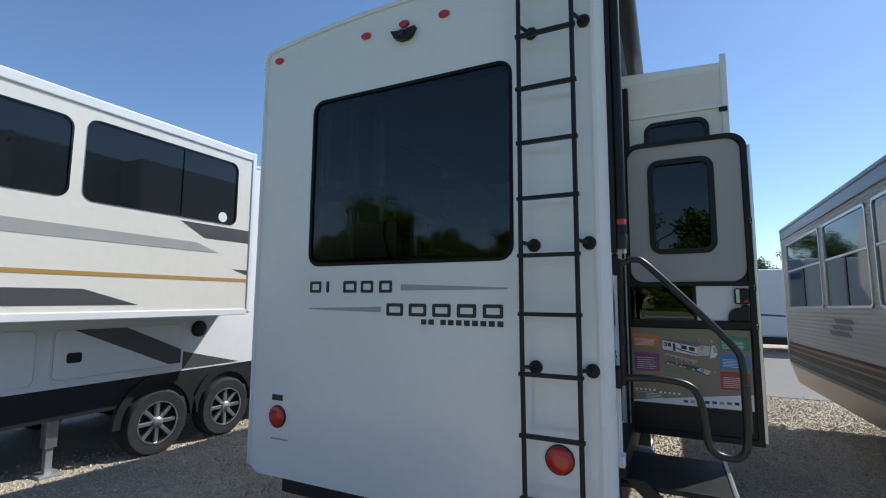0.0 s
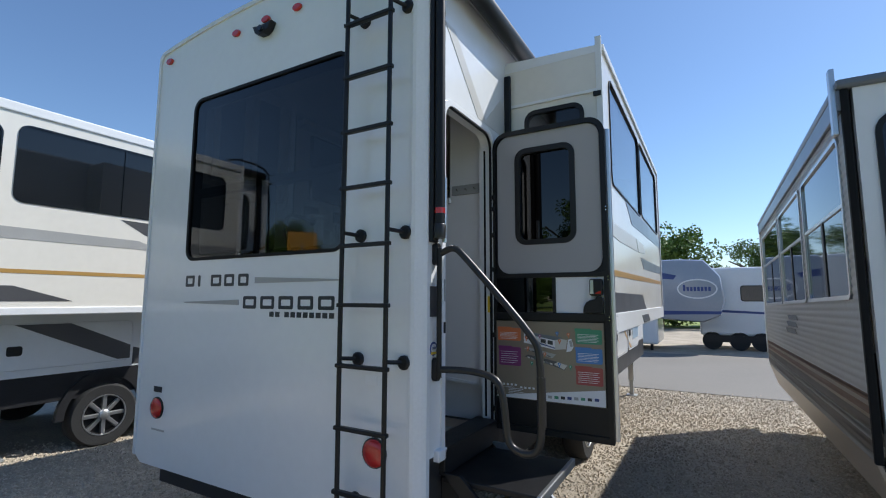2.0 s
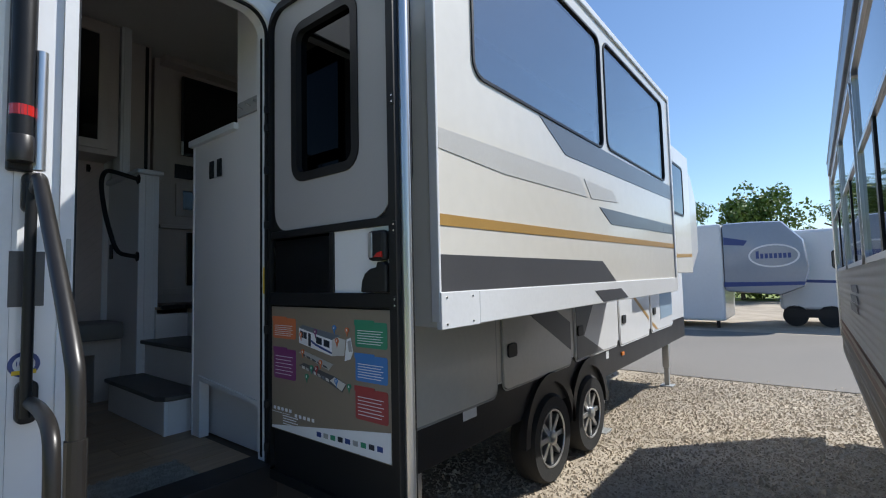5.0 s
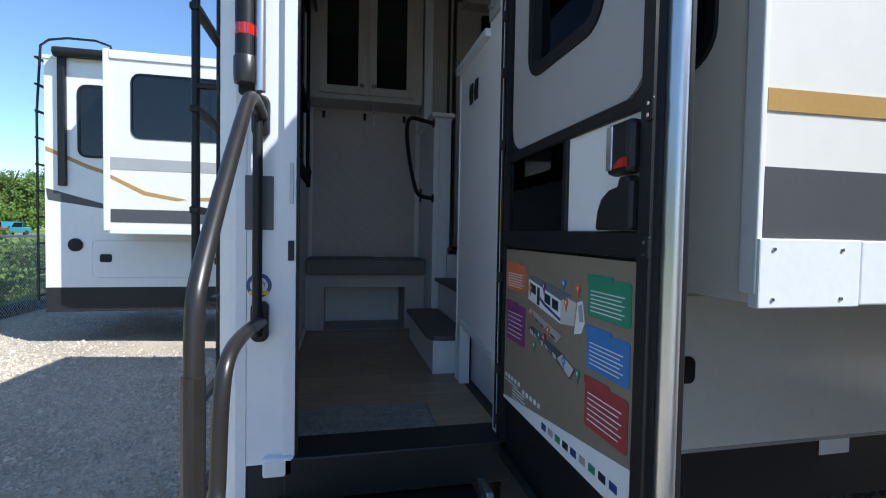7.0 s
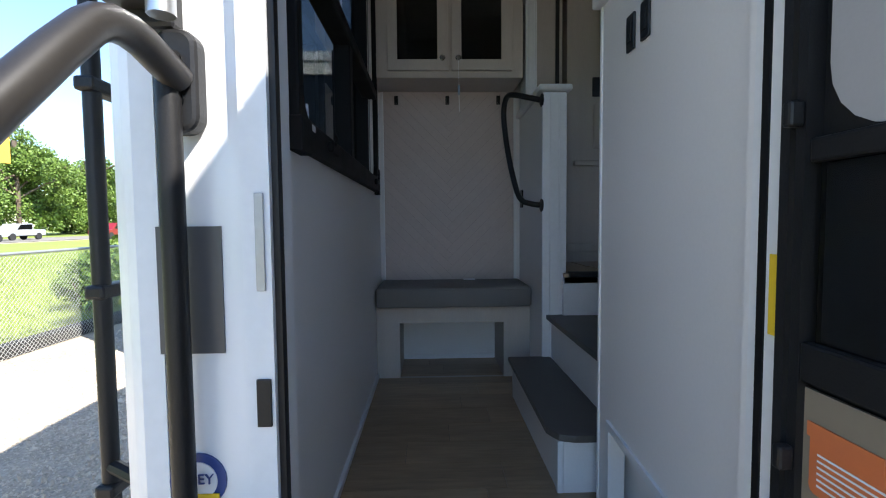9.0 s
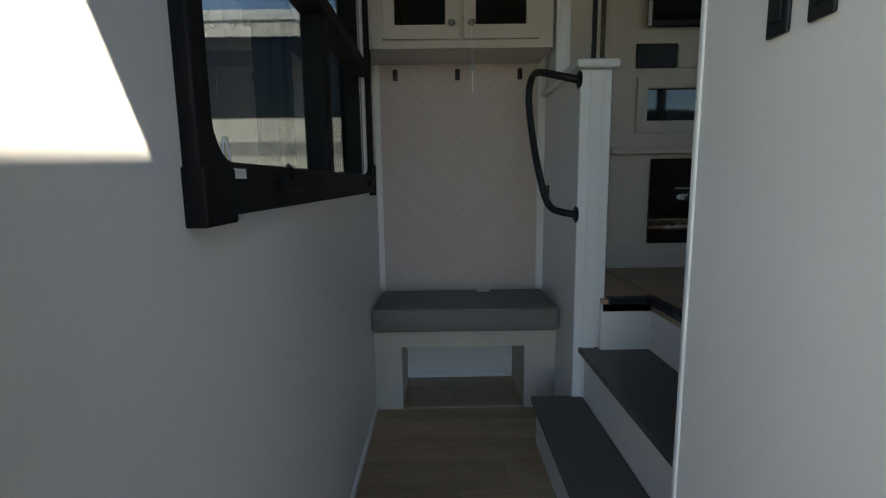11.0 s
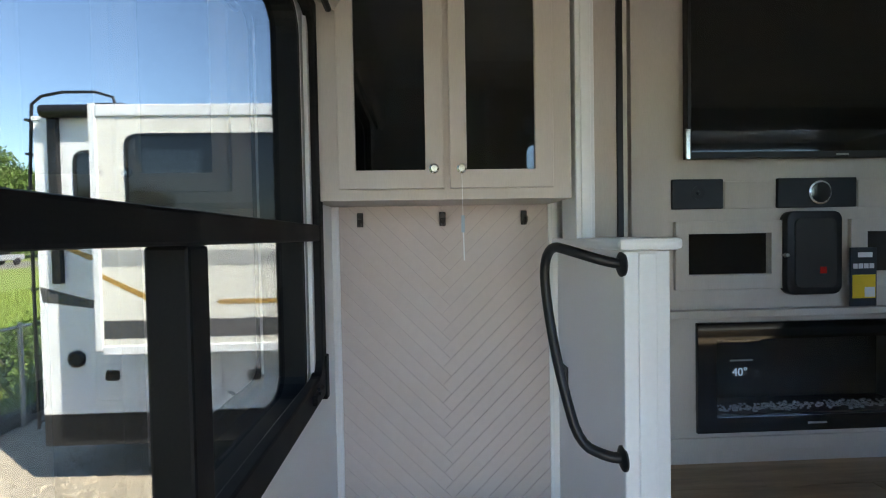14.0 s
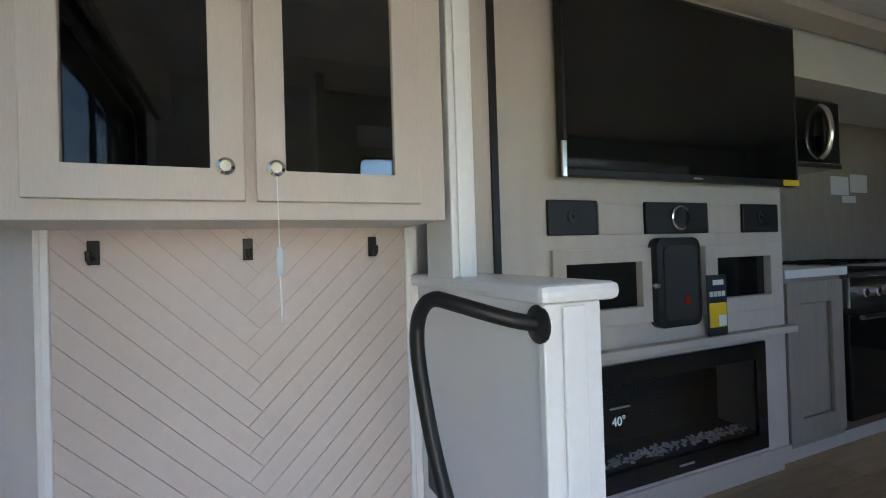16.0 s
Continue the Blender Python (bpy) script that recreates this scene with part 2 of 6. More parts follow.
def join(bm, other):
    me = bpy.data.meshes.new("tmp")
    other.to_mesh(me)
    other.free()
    bm.from_mesh(me)
    bpy.data.meshes.remove(me)
    return bm


def spot(axis, u, v, d):
    return {"x": (d, u, v), "y": (u, d, v), "z": (u, v, d)}[axis]


def rr(u0, u1, v0, v1, r, seg=5):
    """A rectangle with rounded corners."""
    pts = []
    for cu, cv, a in ((u1 - r, v1 - r, 0), (u0 + r, v1 - r, 90), (u0 + r, v0 + r, 180), (u1 - r, v0 + r, 270)):
        for i in range(seg + 1):
            t = radians(a + 90 * i / seg)
            pts.append((cu + r * math.cos(t), cv + r * math.sin(t)))
    return pts


def arch(u0, u1, v0, v1, r, seg=6):
    """A door shape: square at the foot, rounded at the head."""
    pts = [(u0, v0), (u1, v0)]
    for cu, a in ((u1 - r, 0), (u0 + r, 90)):
        pts += [(cu + r * math.cos(radians(a + 90 * i / seg)), v1 - r + r * math.sin(radians(a + 90 * i / seg))) for i in range(seg + 1)]
    return pts


def rect(u0, u1, v0, v1):
    return [(u0, v0), (u1, v0), (u1, v1), (u0, v1)]


def plate(axis, d0, d1, outer, holes=(), bevel=0.0):
    """A flat plate of any outline, with openings that go through it."""
    bm = bmesh.new()
    edges = []
    for loop in (outer, *holes):
        vs = [bm.verts.new(spot(axis, u, v, d0)) for u, v in loop]
        edges += [bm.edges.new((vs[i], vs[(i + 1) % len(vs)])) for i in range(len(vs))]
    if holes:
        bmesh.ops.triangle_fill(bm, use_beauty=True, edges=edges)
    else:
        bm.faces.new(bm.verts[:])
    g = bmesh.ops.extrude_face_region(bm, geom=bm.faces[:])
    off = Vector(spot(axis, 0, 0, d1 - d0))
    for v in g["geom"]:
        if isinstance(v, bmesh.types.BMVert):
            v.co += off
    if bevel:
        bmesh.ops.recalc_face_normals(bm, faces=bm.faces)
        es = [e for e in bm.edges if len(e.link_faces) == 2 and e.calc_face_angle(0) > 0.9]
        bmesh.ops.bevel(bm, geom=es, offset=bevel, segments=2, affect="EDGES", profile=0.5)
    return bm


def ring(axis, d0, d1, u0, u1, v0, v1, r, w):
    return plate(axis, d0, d1, rr(u0, u1, v0, v1, r), [rr(u0 + w, u1 - w, v0 + w, v1 - w, max(0.005, r - w))])


def tube(points, r, seg=10, bm=None, rounds=0):
    """A round bar along a path; rounds: how often its corners are softened."""
    pts = [Vector(p) for p in points]
    for _ in range(rounds):
        q = [pts[0]]
        for a, b in zip(pts, pts[1:]):
            q += [a.lerp(b, 0.25), a.lerp(b, 0.75)]
        pts = q + [pts[-1]]
    own = bmesh.new() if bm is None else bm
    loops, side = [], None
    for i, p in enumerate(pts):
        d = (pts[min(i + 1, len(pts) - 1)] - pts[max(i - 1, 0)]).normalized()
        if side is None:
            side = d.orthogonal().normalized()
        side = (side - d * side.dot(d)).normalized()
        up = d.cross(side)
        loops.append([own.verts.new(p + r * (math.cos(2 * math.pi * k / seg) * side + math.sin(2 * math.pi * k / seg) * up)) for k in range(seg)])
    for a, b in zip(loops, loops[1:]):
        for k in range(seg):
            own.faces.new((a[k], a[(k + 1) % seg], b[(k + 1) % seg], b[k]))
    own.faces.new(loops[0][::-1])
    own.faces.new(loops[-1])
    return own


def lathe(profile, center, axis="x", seg=28, caps=True):
    """A turned shape: profile of (radius, place along the axis)."""
    bm = bmesh.new()
    c = Vector(center)
    rings = []
    for r, d in profile:
        row = []
        for k in range(seg):
            a = 2 * math.pi * k / seg
            row.append(bm.verts.new(c + Vector(spot(axis, r * math.cos(a), r * math.sin(a), d))))
        rings.append(row)
    for a, b in zip(rings, rings[1:]):
        for k in range(seg):
            bm.faces.new((a[k], a[(k + 1) % seg], b[(k + 1) % seg], b[k]))
    if caps:
        bm.faces.new(rings[0])
        bm.faces.new(rings[-1])
    return bm


def lettering(text, size, m, mat, parent, name="lettering"):
    cu = bpy.data.curves.new("text", "FONT")
    cu.body, cu.size, cu.extrude = text, size, 0.0008
    cu.align_x, cu.align_y = "CENTER", "CENTER"
    o = new("text", cu)
    me = bpy.data.meshes.new_from_object(o.evaluated_get(bpy.context.evaluated_depsgraph_get()))
    bpy.data.objects.remove(o)
    bm = bmesh.new()
    bm.from_mesh(me)
    bm.transform(m)
    return part(name, bm, mat, parent)




def lay(x, y):
    """Height of the ground: the yard falls gently away behind the campers."""
    return float(np.interp(y, (-2.0, 0.0, 3.5, 6.8, 9.5), (0.05, 0.0, -0.16, -0.2, -0.34)))


# ---- ground ----
def ground_sheet():
    bm = bmesh.new()
    xs = [-900, -300, -100, -40, -20, *range(-12, 13, 2), 20, 40, 100, 300, 900]
    ys = [-900, -300, -100, -60, -30, -10, -2, 0, 1.75, 3.5, 5, 6.8, 8, 9.5, 20, 50, 100, 300, 900]
    grid = [[bm.verts.new((x, y, lay(x, y))) for x in xs] for y in ys]
    for a, b in zip(grid, grid[1:]):
        for i in range(len(xs) - 1):
            bm.faces.new((a[i], a[i + 1], b[i + 1], b[i]))
    return setting("ground", bm, GRAVEL, "grey limestone gravel yard with worn patches", "ground")


ground_sheet()


def strip(name, x0, x1, y0, y1, h, mat, label, cat, n=12, wob=0.0):
    """A sheet on the ground with a slightly uneven border."""
    bm = bmesh.new()
    rows = []
    for i in range(n + 1):
        x = x0 + (x1 - x0) * i / n
        rows.append([bm.verts.new((x, y, lay(x, y) + h)) for y in (y0 + wob * noise.noise((x, 3, 0)), (y0 + y1) / 2, y1 + wob * noise.noise((x, 9, 0)))])
    for a, b in zip(rows, rows[1:]):
        for k in (0, 1):
            bm.faces.new((a[k], a[k + 1], b[k + 1], b[k]))
    return setting(name, bm, mat, label, cat)


strip("road", -90, 90, 11.6, 19.0, 0.012, ASPHALT, "sun-bleached asphalt lane beside the gravel", "road", 60, 0.5)
strip("lawn", -400, 300, -36, -2.3, 0.02, GRASS, "mown green grass behind the chain-link fence", "grass", 40, 0.2)
strip("highway", -400, 300, -50, -38, 0.05, ASPHALT, "grey highway beyond the grass", "road", 10)
strip("verge", -400, 300, -320, -51, 0.03, GRASS, "grass verge under the trees beyond the highway", "grass", 10)
strip("far_lawn", -300, 300, 36, 300, 0.02, GRASS, "grass under the far trees", "grass", 10)


def gravel_chips():
    rng = np.random.default_rng(4)
    areas = [(-4.6, 1.4, -1.7, 2.4, 44000), (-1.2, 3.4, 2.6, 11.5, 56000), (-5.6, -2.8, 1.6, 5.5, 14000), (-9, -4, -1.7, 0.2, 6000)]
    verts, faces = [], []
    base = np.array([(1, 0, 0), (-0.5, 0.87, 0), (-0.5, -0.87, 0), (0.1, 0.05, 0.8)])
    for x0, x1, y0, y1, n in areas:
        for _ in range(n):
            x, y = rng.uniform(x0, x1) + rng.normal() * 0.3, min(rng.uniform(y0, y1) + rng.normal() * 0.3, 11.9)
            s, a = rng.uniform(0.007, 0.019) * (1 + (rng.random() < 0.06)), rng.uniform(0, 6.3)
            c, d = math.cos(a), math.sin(a)
            p = base * s * rng.uniform(0.6, 1.3, (4, 1))
            q = np.stack([p[:, 0] * c - p[:, 1] * d + x, p[:, 0] * d + p[:, 1] * c + y, p[:, 2] + lay(x, y) + 0.001], 1)
            k = len(verts)
            verts.extend(q.tolist())
            faces += [(k, k + 1, k + 3), (k + 1, k + 2, k + 3), (k + 2, k, k + 3)]
    me = bpy.data.meshes.new("gravel")
    me.from_pydata(verts, [], faces)
    me.materials.append(STONE)
    tagged(new("gravel", me), "loose grey limestone chips lying on the yard", "gravel", kind="stuff")


gravel_chips()

# ---- campers ----


def wheel(parent, x, y, z, r, out=1, hub=ALU):
    """A road wheel: tyre with a rounded shoulder and an eight-spoke rim."""
    w = 0.11
    prof = [(r * 0.62, -w), (r * 0.93, -w), (r, -w * 0.72), (r, w * 0.72), (r * 0.93, w), (r * 0.66, w * 0.95), (r * 0.62, w * 0.6)]
    tyre = part("wheel", lathe([(a, d * out) for a, d in prof + prof[:1]], (x, y, z), "x", 36, False), RUBBER, parent, "black trailer tyre on an alloy rim", smooth=True)
    rim = lathe([(r * 0.64, 0.02 * out), (r * 0.645, 0.098 * out), (r * 0.6, 0.1 * out), (r * 0.57, 0.05 * out), (r * 0.2, 0.03 * out)], (x, y, z), "x", 36, True)
    part("rim", rim, BLACKP, tyre, "dark rim well", smooth=True)
    sp = bmesh.new()
    for k in range(8):
        a = 2 * math.pi * k / 8
        b = box(0.045, 0.09, -0.022, 0.022, r * 0.12, r * 0.61, 0.006)
        b.transform(Matrix.Translation((x, y, z)) @ Matrix.Diagonal((out, 1, 1, 1)) @ Matrix.Rotation(a, 4, "X"))
        join(sp, b)
    part("spokes", sp, hub, tyre, "polished alloy spokes")
    part("lip", lathe([(r * 0.6, 0.098 * out), (r * 0.61, 0.108 * out), (r * 0.645, 0.108 * out), (r * 0.65, 0.098 * out)], (x, y, z), "x", 36, False), hub, tyre, "polished rim lip", smooth=True)
    part("hub_cap", lathe([(r * 0.16, 0.03 * out), (r * 0.16, 0.11 * out), (r * 0.1, 0.125 * out)], (x, y, z), "x", 16), hub, tyre, smooth=True)


def pane_window(parent, axis, d, out, u0, u1, v0, v1, r, splits=(), mat=TINT, rim=0.03, rimmat=BLACKP, label="dark tinted window", hbar=None, flush=False):
    """A window in a wall: black frame, bars and one pane to each field."""
    if flush:
        d += out * 0.034
    fr = part("window", ring(axis, d - out * 0.033, d + out * (-0.02 if flush else 0.008), u0, u1, v0, v1, r, rim), rimmat, parent, label)
    edges = [u0 + rim, *splits, u1 - rim]
    for s in splits:
        b = plate(axis, d - out * 0.02, d + out * 0.006, rect(s - 0.006, s + 0.006, v0 + rim, v1 - rim))
        part("window_bar", b, rimmat, fr)
    for a, b in zip(edges, edges[1:]):
        if len(edges) == 2:
            shape = rr(a, b, v0 + rim, v1 - rim, max(0.01, r - rim))
        else:
            shape = rect(a + 0.004, b - 0.004, v0 + rim * 1.02, v1 - rim * 1.02)
        part("pane", plate(axis, d - out * (0.032 if flush else 0.012), d - out * (0.026 if flush else 0.006), shape), mat, fr)
    if hbar:
        part("window_bar", plate(axis, d - out * 0.015, d + out * 0.004, rect(u0 + rim, u1 - rim, hbar - 0.012, hbar + 0.012)), rimmat, fr)
    return fr


def decal(parent, axis, d, out, pts, mat, label="", name="stripe"):
    return part(name, plate(axis, d, d + out * 0.003, pts), mat, parent, label)


def hatch(parent, x, out, y0, y1, z0, z1, mat, hy, hz):
    """A baggage door with its rim and slam latch."""
    h = part("baggage_door", plate("x", x, x + out * 0.014, rr(y0, y1, z0, z1, 0.06), bevel=0.004), mat, parent, "baggage door with a black slam latch")
    part("door_seam", ring("x", x, x + out * 0.008, y0 - 0.016, y1 + 0.016, z0 - 0.016, z1 + 0.016, 0.07, 0.012), TRIMWHITE if mat is WHITE else GREYSTRIPE, h)
    la = part("latch", plate("x", x + out * 0.014, x + out * 0.03, rr(hy - 0.065, hy + 0.065, hz - 0.05, hz + 0.05, 0.025), bevel=0.006), BLACKP, h, "black slam latch")


# -- the camper that is entered --
RV = thing("fifth_wheel_camper", (-1.5, 7.0, -0.2), "white fifth-wheel camper with charcoal and gold stripes, door open", "camper")
XL, XR, YR = -2.8, -0.27, 2.57


def crown(x):
    u = (x - (XL + XR) / 2) / ((XR - XL) / 2)
    return 3.52 + 0.1 * (1 - u * u)


WIN = (-2.31, -0.79, 1.82, 3.04)
outer = [(XL, 0.4), (XL + 0.08, 0.35), (XR - 0.065, 0.35), (XR - 0.065, 3.50)] + [(x, crown(x)) for x in np.linspace(XR - 0.07, XL + 0.03, 17)] + [(XL, 3.48)]
part("rear_wall", plate("y", YR, YR + 0.08, outer, [rr(WIN[0], WIN[1], WIN[2], WIN[3], 0.09)]), WHITE, RV, "glossy white moulded rear wall")
part("rear_trim", plate("y", YR - 0.012, YR + 0.02, [(XL - 0.012, 0.4), (XL + 0.012, 0.4), (XL + 0.012, 3.46), *[(x, crown(x) - 0.014) for x in np.linspace(XL + 0.05, XR - 0.09, 13)], (XR - 0.075, 3.47), (XR - 0.06, 3.5), *[(x, crown(x) + 0.016) for x in np.linspace(XR - 0.08, XL + 0.03, 13)], (XL - 0.012, 3.5)]), TRIMWHITE, RV, "white edge moulding")
part("corner_trim", plate("z", 0.38, 3.5, [(XR - 0.075, YR - 0.006), (XR - 0.062, YR - 0.008), (XR - 0.045, YR - 0.002), (XR - 0.012, YR + 0.03), (XR + 0.002, YR + 0.05), (XR + 0.002, YR + 0.079), (XR - 0.064, YR + 0.079)]), TRIMWHITE, RV, "white corner extrusion")
rw = part("rear_window", ring("y", YR - 0.004, YR + 0.078, *WIN, 0.09, 0.022), FRAMEB, RV, "large black-framed tinted rear window")
part("pane", plate("y", YR + 0.008, YR + 0.014, rr(WIN[0] + 0.02, WIN[1] - 0.02, WIN[2] + 0.02, WIN[3] - 0.02, 0.07)), TINT, rw)

# Lettering blocks and bars on the rear wall
dx = 0.145
for i in range(5):
    wd = (0.1, 0.024, 0.11, 0.1, 0.1)[i]
    part("badge_block", ring("y", YR - 0.003, YR, -2.285 + i * dx, -2.285 + i * dx + wd, 1.635, 1.715, 0.011, 0.0115 if i == 1 else 0.02), INK, RV)
for i in range(5):
    part("badge_block", ring("y", YR - 0.003, YR, -1.645 + i * 0.166, -1.645 + i * 0.166 + 0.125, 1.488, 1.568, 0.012, 0.021), INK, RV)
for i in range(10):
    decal(RV, "y", YR, -1, rect(-1.39 + i * 0.052 + (0.03 if i > 1 else 0), -1.39 + i * 0.052 + 0.036 + (0.03 if i > 1 else 0), 1.44, 1.472), INK, name="badge_block")
decal(RV, "y", YR, -1, [(-1.54, 1.65), (-0.83, 1.655), (-0.83, 1.665), (-1.54, 1.69)], GREYSTRIPE, "thin silver bar")
decal(RV, "y", YR, -1, [(-2.29, 1.52), (-1.69, 1.51), (-1.69, 1.545), (-2.29, 1.528)], GREYSTRIPE, "thin silver bar")
for x in (-2.54, -0.55):
    t = part("tail_lamp", lathe([(0.07, 0), (0.07, -0.014), (0.062, -0.022), (0.03, -0.03)], (x, YR, 0.76), "y", 24), RED, RV, "round red tail lamp", smooth=True)
    part("lamp_ring", lathe([(0.077, 0), (0.077, -0.01), (0.068, -0.012)], (x, YR, 0.76), "y", 24), BLACKP, t)
for x, z in ((-2.67, 3.44), (-1.85, 3.44), (-1.54, 3.45), (-1.24, 3.44), (-0.4, 3.44)):
    part("marker_lamp", plate("y", YR - 0.02, YR, [(x + 0.04 * math.cos(a), z + 0.025 * math.sin(a)) for a in np.linspace(0, 2 * math.pi, 14, endpoint=False)], bevel=0.006), RED, RV, "small oval red marker lamp")
c = part("rear_camera", plate("y", YR - 0.05, YR, [(-1.63, 3.4), (-1.6, 3.345), (-1.56, 3.325), (-1.51, 3.325), (-1.47, 3.345), (-1.44, 3.4), (-1.5, 3.39), (-1.57, 3.39)], bevel=0.006), BLACKP, RV, "black rear-view camera housing")
part("lens", lathe([(0.025, -0.05), (0.02, -0.065)], (-1.535, YR, 3.36), "y", 14), BLACKGLASS, c)
decal(RV, "y", YR, -1, rect(-2.6, -2.5, 0.87, 0.91), INK, name="sticker")
decal(RV, "y", YR, -1, rect(-2.6, -2.44, 0.6, 0.612), GREYSTRIPE, name="sticker")
decal(RV, "y", YR, -1, rect(-0.62, -0.54, 1.1, 1.15), PAPER, name="sticker")
part("bumper", box(-2.5, -0.4, YR + 0.02, YR + 0.12, 0.25, 0.35, 0.01), SKIRT, RV)
# ladder
lad = part("ladder", tube([(-0.72, YR - 0.1, 3.75), (-0.72, YR - 0.1, 0.56), (-0.69, YR - 0.1, 0.5), (-0.62, YR - 0.04, 0.5)], 0.013, 10, rounds=1), BLACKM, RV, "black tubular ladder", smooth=True)
part("rail", tube([(-0.42, YR - 0.1, 3.75), (-0.42, YR - 0.1, 0.5)], 0.013, 10), BLACKM, lad, smooth=True)
for i in range(11):
    z = 0.57 + i * 0.3165
    part("rung", box(-0.74, -0.4, YR - 0.115, YR - 0.085, z - 0.011, z + 0.011, 0.005), BLACKM, lad)
for z in (0.52, 1.24, 1.91, 3.17):
    for x in (-0.72, -0.42):
        b = tube([(x, YR - 0.1, z), (x + 0.05, YR, z - 0.01)], 0.011, 8)
        join(b, lathe([(0.037, 0), (0.037, -0.014), (0.028, -0.022)], (x + 0.05, YR, z - 0.01), "y", 16))
        part("standoff", b, BLACKM, lad, "ladder standoff with a round foot")
# side wall with the door opening and slide opening
DOOR = (2.79, 3.45, 0.70, 2.68)
side = rect(YR + 0.08, 11.3, 0.75, 3.5)
part("side_wall", plate("x", XR - 0.06, XR, side, [arch(DOOR[0] - 0.012, DOOR[1] + 0.012, 0.755, DOOR[3] + 0.012, 0.11), rect(3.8, 7.5, 1.42, 3.22)]), WHITE, RV, "white side wall")
part("lower_skirt", plate("x", XR - 0.05, XR - 0.004, rect(3.46, 11.3, 0.42, 0.75)), SKIRT, RV, "charcoal lower skirt")
part("lower_skirt", plate("x", XR - 0.05, XR - 0.004, rect(2.65, 2.9, 0.36, 0.75)), SKIRT, RV, "charcoal lower skirt")
part("corner_foot", box(XR - 0.05, XR + 0.03, 2.7, 2.79, 0.72, 0.78, 0.008), TRIMWHITE, RV)
part("far_wall", plate("x", XL, XL + 0.06, rect(YR + 0.08, 11.3, 0.42, 3.5), [rect(3.84, 8.47, 1.32, 3.43)]), WHITE, RV, "white side wall")
fs = part("far_slide_out", box(-3.24, -3.17, 3.76, 8.54, 1.26, 3.47), WHITE, RV, "white kitchen slide-out room")
part("slide_end", box(-3.17, XL, 3.76, 3.79, 1.26, 3.47), WHITE, fs)
part("slide_end", box(-3.17, XL, 8.5, 8.54, 1.26, 3.47), WHITE, fs)
part("slide_roof", box(-3.17, XL, 3.79, 8.5, 3.43, 3.47), WHITE, fs)
part("slide_floor", box(-3.17, XL + 0.06, 3.79, 8.5, 1.26, 1.31), SKIRT, fs)
part("gutter_spout", box(XL - 0.07, XL + 0.02, YR + 0.02, YR + 0.06, 3.42, 3.44, 0.006), TRIMWHITE, RV, "white gutter spout")
part("front_wall", box(XL + 0.06, XR - 0.06, 11.24, 11.3, 0.5, 3.5), WHITE, RV)
part("roof", plate("y", YR + 0.082, 11.3, [(XL, 3.5), *[(x, crown(x)) for x in np.linspace(XL + 0.02, XR - 0.02, 9)], (XR, 3.5)]), WHITE, RV, "crowned white roof")
part("nose", plate("x", XL + 0.05, XR - 0.05, [(11.3, 1.5), (12.6, 1.5), (13.3, 1.9), (13.3, 3.0), (12.8, 3.5), (11.3, 3.5)], bevel=0.08), GREY_G, RV, "grey front cap over the hitch")
part("underbody", box(-2.5, -0.6, 3.0, 11.0, 0.45, 0.7), SKIRT, RV)
part("floor_pan", box(XL + 0.07, XR - 0.07, YR + 0.09, 3.7, 0.5, 0.66), SKIRT, RV)
# door jamb
part("door_jamb", plate("x", XR - 0.075, XR + 0.014, arch(DOOR[0] - 0.035, DOOR[1] + 0.035, 0.766, DOOR[3] + 0.035, 0.13), [arch(DOOR[0], DOOR[1], 0.77, DOOR[3], 0.1)]), TRIMWHITE, RV, "white door jamb")
part("seal", plate("x", XR - 0.012, XR + 0.004, arch(DOOR[0] - 0.001, DOOR[1] + 0.001, 0.767, DOOR[3] + 0.001, 0.1), [arch(DOOR[0] + 0.008, DOOR[1] - 0.008, 0.769, DOOR[3] - 0.008, 0.092)]), BLACKP, RV, "black rubber door seal")
part("strike_plate", box(XR + 0.014, XR + 0.018, 2.772, 2.783, 1.54, 1.66, 0.001), GALV, RV, "steel strike plate")
part("strike_plate", box(XR + 0.014, XR + 0.018, 2.768, 2.786, 1.37, 1.43, 0.001), BLACKP, RV)
part("threshold", box(XR - 0.13, XR + 0.03, DOOR[0] - 0.03, DOOR[1] + 0.03, 0.64, 0.776, 0.006), BLACKP, RV, "black threshold")
decal(RV, "x", XR, 1, rect(2.645, 2.725, 1.46, 1.62), DARKSTRIPE, "charcoal square of the stripe")
sk = part("sticker", lathe([(0.036, 0.0), (0.036, 0.003)], (XR, 2.685, 1.295), "x", 24), INKBLUE, RV, "round blue and white key sticker")
part("sticker_face", lathe([(0.025, 0.003), (0.025, 0.0045)], (XR, 2.685, 1.295), "x", 20), PAPER, sk)
part("sticker_bar", box(XR + 0.004, XR + 0.0055, 2.658, 2.712, 1.267, 1.279), YELLOW, sk)
lettering("1KEY", 0.019, Matrix.Translation((XR + 0.006, 2.685, 1.298)) @ Euler((radians(90), 0, radians(90))).to_matrix().to_4x4(), INKBLUE, sk)
# stripes on the side wall over the door
decal(RV, "x", XR, 1, [(2.8, 3.18), (2.92, 3.18), (3.36, 2.76), (3.62, 3.0), (3.7, 2.95), (3.7, 2.74), (3.24, 2.74)], PALE, "silver stripe")
